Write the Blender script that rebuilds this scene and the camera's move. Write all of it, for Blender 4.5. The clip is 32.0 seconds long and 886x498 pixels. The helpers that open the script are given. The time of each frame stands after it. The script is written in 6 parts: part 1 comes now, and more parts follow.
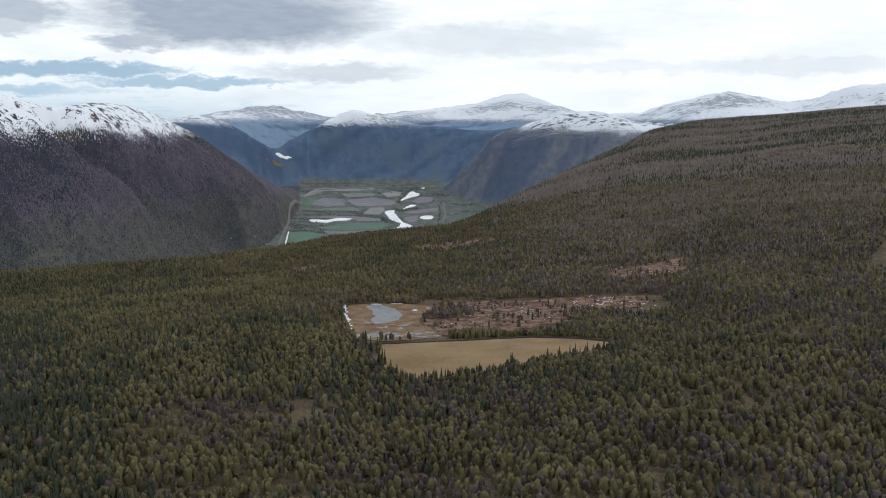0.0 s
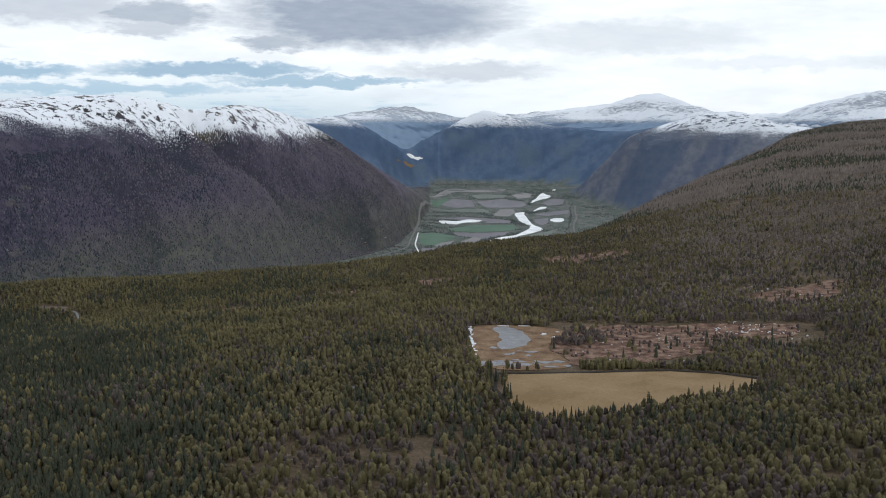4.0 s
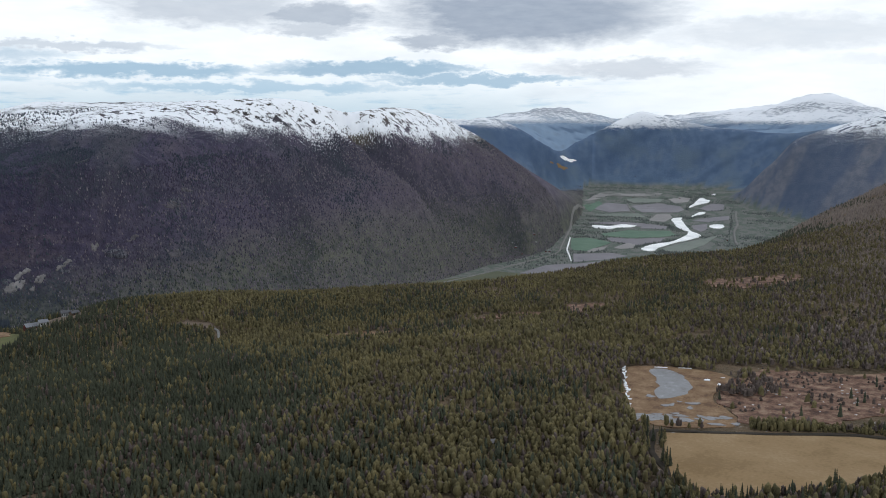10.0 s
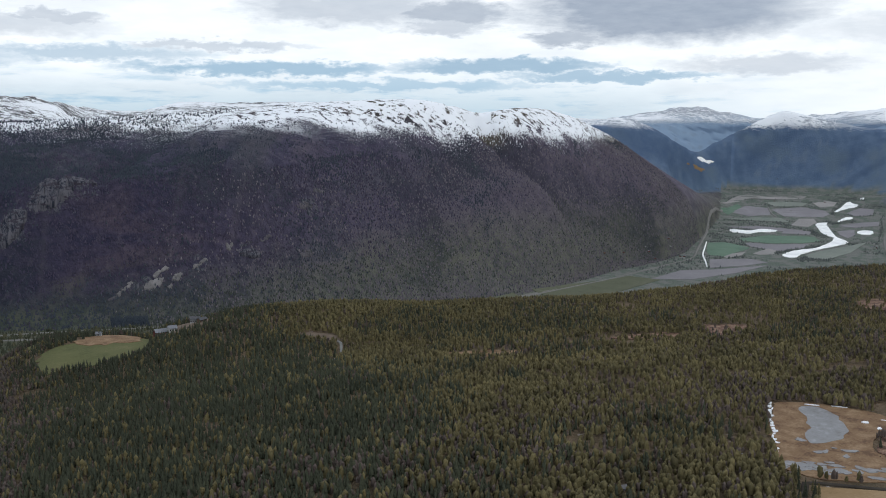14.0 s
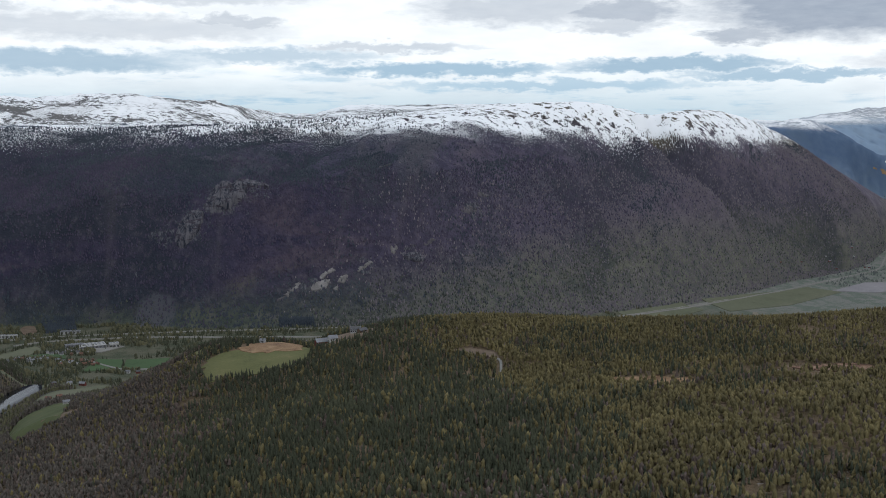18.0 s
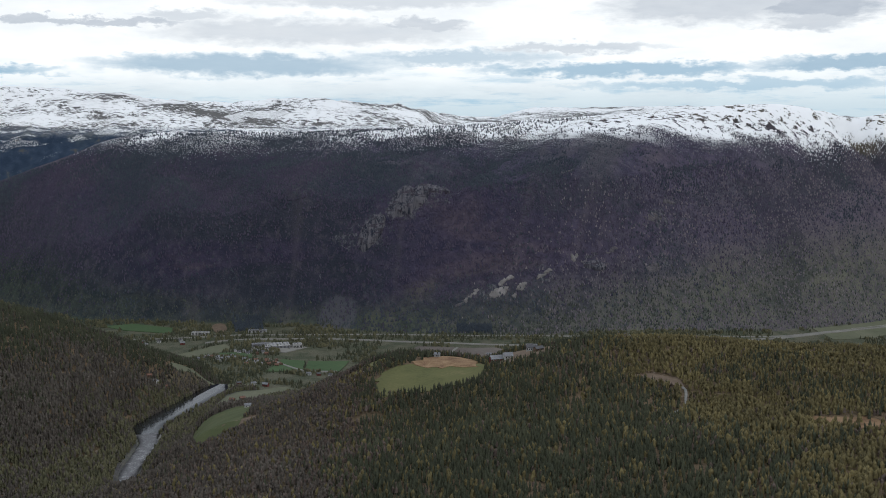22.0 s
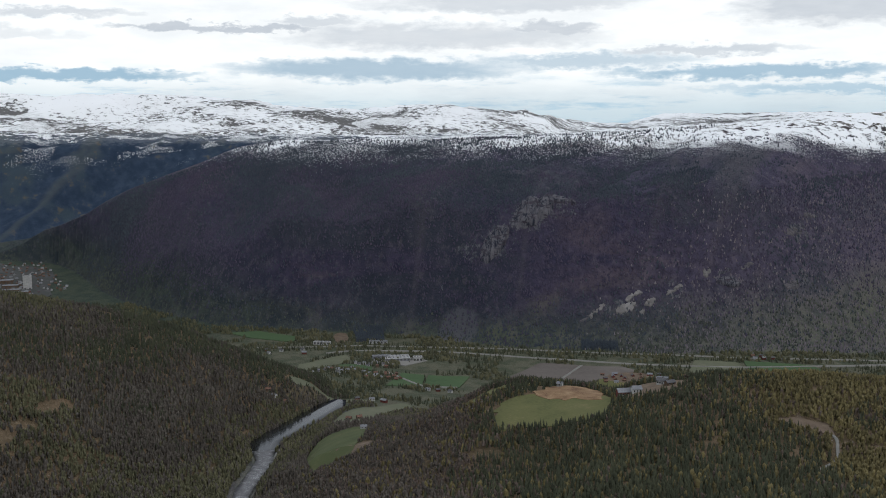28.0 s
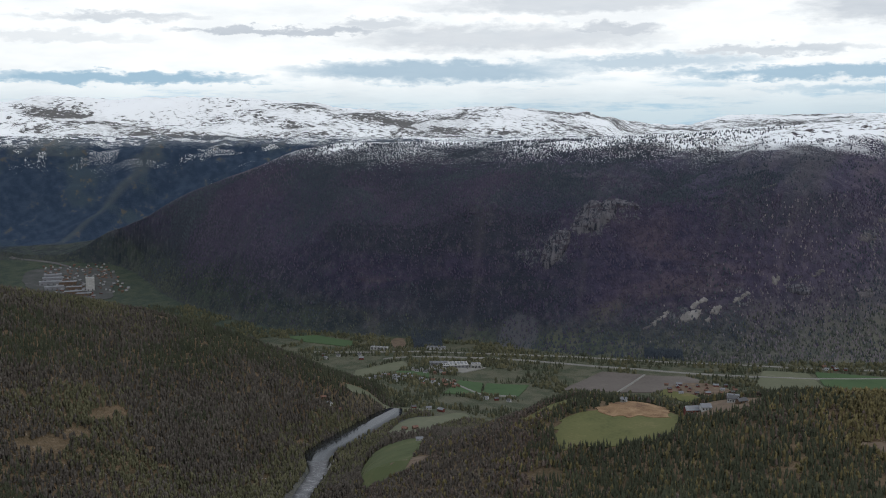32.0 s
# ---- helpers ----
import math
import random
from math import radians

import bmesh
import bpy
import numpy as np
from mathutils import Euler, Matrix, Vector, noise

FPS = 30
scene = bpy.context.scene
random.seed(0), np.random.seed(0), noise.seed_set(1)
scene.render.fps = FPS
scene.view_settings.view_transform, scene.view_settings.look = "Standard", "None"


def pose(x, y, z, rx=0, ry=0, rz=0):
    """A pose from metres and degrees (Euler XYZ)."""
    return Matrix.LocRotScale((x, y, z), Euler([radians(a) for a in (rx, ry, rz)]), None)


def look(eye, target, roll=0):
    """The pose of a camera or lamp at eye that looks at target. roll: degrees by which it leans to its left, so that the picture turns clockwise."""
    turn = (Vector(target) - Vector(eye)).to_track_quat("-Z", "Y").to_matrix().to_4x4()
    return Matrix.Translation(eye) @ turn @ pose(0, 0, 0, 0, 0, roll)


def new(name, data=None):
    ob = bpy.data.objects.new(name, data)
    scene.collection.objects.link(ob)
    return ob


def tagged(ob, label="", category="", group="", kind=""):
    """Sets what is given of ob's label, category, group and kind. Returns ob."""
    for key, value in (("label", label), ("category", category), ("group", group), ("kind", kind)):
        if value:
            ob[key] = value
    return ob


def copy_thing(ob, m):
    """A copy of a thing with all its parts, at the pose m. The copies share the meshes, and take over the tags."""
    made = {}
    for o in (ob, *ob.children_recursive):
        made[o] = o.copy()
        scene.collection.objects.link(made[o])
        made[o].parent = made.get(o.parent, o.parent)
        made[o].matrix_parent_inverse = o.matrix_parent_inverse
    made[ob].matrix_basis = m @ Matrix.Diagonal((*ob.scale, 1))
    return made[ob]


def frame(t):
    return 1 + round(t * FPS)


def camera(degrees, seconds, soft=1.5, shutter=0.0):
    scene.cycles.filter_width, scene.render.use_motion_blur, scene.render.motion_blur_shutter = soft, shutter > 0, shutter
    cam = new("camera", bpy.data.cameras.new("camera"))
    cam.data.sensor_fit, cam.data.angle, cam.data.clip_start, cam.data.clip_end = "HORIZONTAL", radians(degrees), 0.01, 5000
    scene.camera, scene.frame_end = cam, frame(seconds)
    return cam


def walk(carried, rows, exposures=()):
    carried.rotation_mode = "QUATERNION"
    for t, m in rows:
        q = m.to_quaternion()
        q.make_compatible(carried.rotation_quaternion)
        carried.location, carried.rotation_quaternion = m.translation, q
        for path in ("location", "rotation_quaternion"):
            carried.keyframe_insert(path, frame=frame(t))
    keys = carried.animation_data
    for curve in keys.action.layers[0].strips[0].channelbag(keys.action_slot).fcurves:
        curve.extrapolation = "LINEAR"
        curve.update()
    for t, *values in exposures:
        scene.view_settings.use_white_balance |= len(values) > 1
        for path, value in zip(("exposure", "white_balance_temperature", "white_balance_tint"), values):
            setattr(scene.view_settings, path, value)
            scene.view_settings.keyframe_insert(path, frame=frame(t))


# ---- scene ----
cam = camera(47.71, 32.0, soft=1.0)
PATH = [
    (0.0, pose(-0.00, 0.00, 130.00, 83.018, -0.049, 0.000)),
    (0.5, pose(-0.09, 4.51, 131.20, 83.016, -0.055, 0.876)),
    (1.0, pose(-0.16, 9.02, 132.40, 83.007, -0.059, 1.965)),
    (1.5, pose(-0.23, 13.54, 133.60, 82.980, -0.064, 3.161)),
    (2.0, pose(-0.32, 18.10, 134.84, 82.971, -0.074, 4.183)),
    (2.5, pose(-0.50, 22.70, 136.10, 82.965, -0.077, 4.907)),
    (3.0, pose(-0.76, 27.34, 137.38, 82.954, -0.076, 5.881)),
    (3.5, pose(-1.04, 31.98, 138.66, 82.936, -0.072, 6.815)),
    (5.5, pose(-2.53, 50.52, 143.52, 82.934, -0.090, 8.379)),
    (6.0, pose(-3.03, 55.00, 144.68, 82.933, -0.105, 8.694)),
    (6.5, pose(-3.58, 59.48, 145.83, 82.920, -0.115, 9.087)),
    (7.0, pose(-4.19, 63.96, 147.00, 82.906, -0.117, 9.657)),
    (7.5, pose(-4.85, 68.47, 148.19, 82.894, -0.111, 10.489)),
    (8.0, pose(-5.55, 72.97, 149.41, 82.878, -0.107, 11.458)),
    (8.5, pose(-6.29, 77.43, 150.63, 82.862, -0.110, 12.981)),
    (9.0, pose(-7.07, 81.80, 151.82, 82.837, -0.111, 14.308)),
    (9.5, pose(-7.92, 86.09, 152.98, 82.823, -0.108, 15.165)),
    (10.0, pose(-8.82, 90.30, 154.12, 82.799, -0.102, 16.187)),
    (10.5, pose(-9.79, 94.47, 155.26, 82.776, -0.105, 17.323)),
    (11.0, pose(-10.82, 98.64, 156.43, 82.759, -0.112, 18.229)),
    (11.5, pose(-11.88, 102.81, 157.62, 82.736, -0.120, 19.025)),
    (12.0, pose(-13.04, 106.98, 158.81, 82.713, -0.124, 19.738)),
    (12.5, pose(-14.28, 111.14, 160.01, 82.683, -0.130, 20.551)),
    (13.0, pose(-15.61, 115.28, 161.19, 82.656, -0.129, 21.557)),
    (13.5, pose(-16.99, 119.37, 162.34, 82.641, -0.124, 22.622)),
    (14.0, pose(-18.42, 123.40, 163.47, 82.645, -0.113, 23.670)),
    (14.5, pose(-19.89, 127.35, 164.55, 82.631, -0.103, 24.717)),
    (16.5, pose(-27.20, 141.76, 168.38, 82.635, -0.050, 29.614)),
    (17.0, pose(-29.12, 145.44, 169.42, 82.631, -0.019, 30.808)),
    (17.5, pose(-31.06, 149.16, 170.49, 82.635, 0.001, 31.970)),
    (18.0, pose(-33.04, 152.88, 171.59, 82.638, 0.016, 33.092)),
    (18.5, pose(-35.10, 156.58, 172.70, 82.634, 0.029, 34.399)),
    (19.0, pose(-37.27, 160.22, 173.82, 82.641, 0.053, 35.834)),
    (19.5, pose(-39.54, 163.82, 174.93, 82.640, 0.081, 37.304)),
    (20.0, pose(-41.89, 167.38, 176.03, 82.648, 0.113, 38.802)),
    (20.5, pose(-44.29, 170.91, 177.11, 82.662, 0.142, 40.645)),
    (21.0, pose(-46.72, 174.39, 178.17, 82.668, 0.151, 41.737)),
    (21.5, pose(-49.19, 177.80, 179.22, 82.683, 0.156, 42.583)),
    (22.0, pose(-51.71, 181.11, 180.27, 82.702, 0.159, 43.481)),
    (22.5, pose(-54.26, 184.32, 181.32, 82.723, 0.166, 44.174)),
    (23.0, pose(-56.85, 187.45, 182.37, 82.737, 0.174, 44.939)),
    (23.5, pose(-59.48, 190.51, 183.43, 82.757, 0.187, 45.835)),
    (24.0, pose(-62.13, 193.54, 184.49, 82.773, 0.193, 46.705)),
    (24.5, pose(-64.78, 196.56, 185.54, 82.783, 0.190, 47.419)),
    (25.0, pose(-67.47, 199.54, 186.58, 82.809, 0.187, 48.142)),
    (25.5, pose(-70.21, 202.48, 187.59, 82.833, 0.187, 48.737)),
    (27.5, pose(-82.00, 213.51, 190.80, 82.925, 0.185, 50.369)),
    (28.0, pose(-85.04, 216.20, 191.20, 82.929, 0.174, 50.659)),
    (28.5, pose(-88.09, 218.89, 191.53, 82.935, 0.169, 51.044)),
    (29.0, pose(-91.16, 221.59, 191.82, 82.941, 0.173, 51.421)),
    (29.5, pose(-94.28, 224.27, 192.07, 82.940, 0.190, 51.851)),
    (30.0, pose(-97.44, 226.94, 192.28, 82.953, 0.214, 52.376)),
    (30.5, pose(-100.62, 229.60, 192.49, 82.977, 0.242, 52.816)),
    (31.0, pose(-103.83, 232.26, 192.69, 82.997, 0.261, 53.235)),
    (31.5, pose(-107.06, 234.92, 192.90, 83.019, 0.277, 53.650)),
    (32.0, pose(-110.29, 237.59, 193.10, 83.038, 0.286, 54.084)),
]

walk(cam, PATH, [(0.0, -0.17, 6260, 10), (14.0, -0.17, 6260, 10), (22.0, -0.15, 6450, 10), (32.0, -0.18, 6500, 10)])

# ---- world and sun ----
SUN_TURN = 95.0      # degrees to the right of the first view
SUN_HEIGHT = 42.0
world = bpy.data.worlds.new("sky")
scene.world = world
world.use_nodes = True


# bearing left, height, half width, half height (degrees), grey, blue
CLOUDS = (
    (11.6, 5.9, 8.6, 1.75, 1.0, 0), (16.8, 4.5, 2.6, 0.5, 0.8, 0), (22.8, 5.9, 3.2, 0.8, 0.8, 0), (5.9, 3.0, 5.0, 0.6, 0.5, 0), (-2.8, 4.8, 7.0, 1.0, 0.35, 0),
    (-19.2, 3.2, 6.0, 0.55, 0.3, 0), (-10, 3.3, 6.0, 0.35, 0.2, 0), (20.2, 3.0, 6.5, 0.4, 0.4, 0.8), (14.4, 2.4, 6.0, 0.3, 0.3, 0.7), (29.1, 6.1, 6.0, 1.0, 0.6, 0),
    (23.7, 5.1, 2.6, 0.5, 0.6, 0), (36.2, 4.0, 4.8, 0.3, 0.5, 0.1), (44.4, 5.3, 2.6, 0.4, 0.6, 0), (33.7, 2.8, 8.0, 0.4, 0.3, 0.8), (42.7, 3.5, 6.0, 0.45, 0.3, 0.5),
    (51, 4.9, 9.5, 0.8, 0.5, 0), (53.9, 3.1, 8.0, 0.65, 0.4, 0.7), (58, 5.7, 3.0, 0.35, 0.5, 0), (62.9, 5.3, 5.8, 0.25, 0.7, 0), (71.8, 2.7, 8.0, 0.35, 0.3, 0.9),
    (72.3, 5.9, 4.8, 0.3, 0.5, 0), (47.1, 6.7, 8.0, 0.6, 0.5, 0), (75, 4.8, 5.0, 0.3, 0.3, 0), (27, 1.9, 9.0, 0.3, 0.15, 0.6))


class Net:
    """Short hand for node trees."""

    def __init__(self, tree):
        self.tree = tree
        tree.nodes.clear()

    def add(self, kind, **settings):
        n = self.tree.nodes.new(kind)
        for k, v in settings.items():
            setattr(n, k, v)
        return n

    def put(self, value, socket):
        if hasattr(value, "is_output"):
            self.tree.links.new(value, socket)
        elif isinstance(value, tuple) and len(value) == 3 and socket.type == 'RGBA':
            socket.default_value = (*value, 1)
        else:
            socket.default_value = value

    def math(self, op, a, b=0.0, c=0.0, clamp=False):
        n = self.add("ShaderNodeMath", operation=op, use_clamp=clamp)
        for v, sock in zip((a, b, c), n.inputs):
            self.put(v, sock)
        return n.outputs[0]

    def mix(self, f, a, b):
        n = self.add("ShaderNodeMix", data_type='RGBA')
        self.put(f, n.inputs[0])
        self.put(a, n.inputs[6])
        self.put(b, n.inputs[7])
        return n.outputs[2]

    def ramp(self, v, lo, hi):
        n = self.add("ShaderNodeMapRange", interpolation_type='SMOOTHSTEP')
        self.put(v, n.inputs[0])
        n.inputs[1].default_value, n.inputs[2].default_value = lo, hi
        return n.outputs[0]

    def noise(self, vector, scale, detail=4.0, rough=0.55, warp=0.0):
        n = self.add("ShaderNodeTexNoise")
        self.put(vector, n.inputs["Vector"])
        n.inputs["Scale"].default_value, n.inputs["Detail"].default_value = scale, detail
        n.inputs["Roughness"].default_value, n.inputs["Distortion"].default_value = rough, warp
        return n.outputs[0]

    def scaled(self, vector, sx, sy, sz):
        n = self.add("ShaderNodeVectorMath", operation='MULTIPLY')
        self.put(vector, n.inputs[0])
        n.inputs[1].default_value = (sx, sy, sz)
        return n.outputs[0]


def build_sky():
    n = Net(world.node_tree)
    out = n.add("ShaderNodeOutputWorld")
    bg = n.add("ShaderNodeBackground")
    clear = n.add("ShaderNodeTexSky", sky_type='NISHITA', sun_disc=False, sun_elevation=radians(SUN_HEIGHT), sun_rotation=radians(SUN_TURN))
    where = n.add("ShaderNodeTexCoord").outputs["Generated"]
    split = n.add("ShaderNodeSeparateXYZ")
    n.put(where, split.inputs[0])
    x, y, z = split.outputs
    turn = n.math('MULTIPLY', n.math('ARCTAN2', n.math('MULTIPLY', x, -1.0), y), 57.2958)
    rise = n.math('MULTIPLY', n.math('ARCSINE', z), 57.2958)
    joined = n.add("ShaderNodeCombineXYZ")
    n.put(n.math('MULTIPLY', turn, 0.24), joined.inputs[0])
    n.put(rise, joined.inputs[1])
    flat = joined.outputs[0]
    w1 = n.math('SUBTRACT', n.noise(flat, 0.8, 7, 0.66), 0.5)
    w2 = n.math('SUBTRACT', n.noise(n.scaled(flat, 1.7, 1, 1), 1.6, 6, 0.62), 0.5)
    wt = n.math('MULTIPLY_ADD', w1, 9.0, turn)
    wr = n.math('MULTIPLY_ADD', w2, 1.5, rise)
    grey, blue = 0.0, 0.0
    for a, e, ha, he, g, b in CLOUDS:
        u = n.math('POWER', n.math('ABSOLUTE', n.math('MULTIPLY_ADD', wt, 1 / ha, -a / ha)), 2.0)
        v = n.math('POWER', n.math('ABSOLUTE', n.math('MULTIPLY_ADD', wr, 1 / he, -e / he)), 2.0)
        m = n.math('SUBTRACT', 1.35, n.math('ADD', u, v), clamp=True)
        if g:
            grey = n.math('MAXIMUM', grey, n.math('MULTIPLY', m, g))
        if b:
            blue = n.math('MAXIMUM', blue, n.math('MULTIPLY', m, b))
    high = n.ramp(rise, 7.0, 16.0)
    low = n.ramp(rise, 4.2, 1.0)
    left = n.ramp(turn, -4.0, 22.0)
    loose = n.ramp(n.noise(flat, 0.45, 7, 0.62), 0.44, 0.66)
    grey = n.math('MAXIMUM', grey, n.math('MULTIPLY', loose, n.math('MULTIPLY_ADD', high, 0.55, 0.16)))
    wisp = n.ramp(n.noise(n.scaled(flat, 0.8, 1.3, 1), 1.1, 7, 0.65), 0.5, 0.72)
    blue = n.math('MAXIMUM', blue, n.math('MULTIPLY', n.math('MULTIPLY', wisp, low), n.math('MULTIPLY', left, 0.75)))
    white = n.mix(n.noise(flat, 1.5, 5), (1.00, 1.06, 1.10), (1.24, 1.25, 1.24))
    white = n.mix(n.math('MULTIPLY', left, n.ramp(rise, 3.4, 0.2)), white, (0.66, 0.80, 0.88))
    white = n.mix(high, white, (0.88, 0.94, 1.02))
    tone = n.mix(blue, white, (0.36, 0.61, 0.80))
    fleck = n.noise(flat, 3.2, 5, 0.6)
    tone = n.mix(n.math('MULTIPLY', grey, 0.84), tone, n.mix(fleck, (0.19, 0.255, 0.37), (0.42, 0.485, 0.58)))
    thin = n.add("ShaderNodeMix", data_type='RGBA', blend_type='ADD')
    thin.inputs[0].default_value = 0.004
    n.put(tone, thin.inputs[6])
    n.put(clear.outputs[0], thin.inputs[7])
    n.put(thin.outputs[2], bg.inputs[0])
    bg.inputs[1].default_value = 1.0
    n.put(bg.outputs[0], out.inputs[0])


build_sky()
sun = new("sun", bpy.data.lights.new("sun", "SUN"))
sun.data.energy = 0.75
sun.data.angle = radians(20)
sun.data.color = (1.0, 0.95, 0.88)
sun.matrix_world = look((900 * math.sin(radians(SUN_TURN)), 900 * math.cos(radians(SUN_TURN)), 900 * math.tan(radians(SUN_HEIGHT))), (0, 0, 0))

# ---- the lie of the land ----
# Everything is laid out in bearings round one spot near the camera's path, crests fitted to its view: degrees to the
# left of the first heading, distance, height.
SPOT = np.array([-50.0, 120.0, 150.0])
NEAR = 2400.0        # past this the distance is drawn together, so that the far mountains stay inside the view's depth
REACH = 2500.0

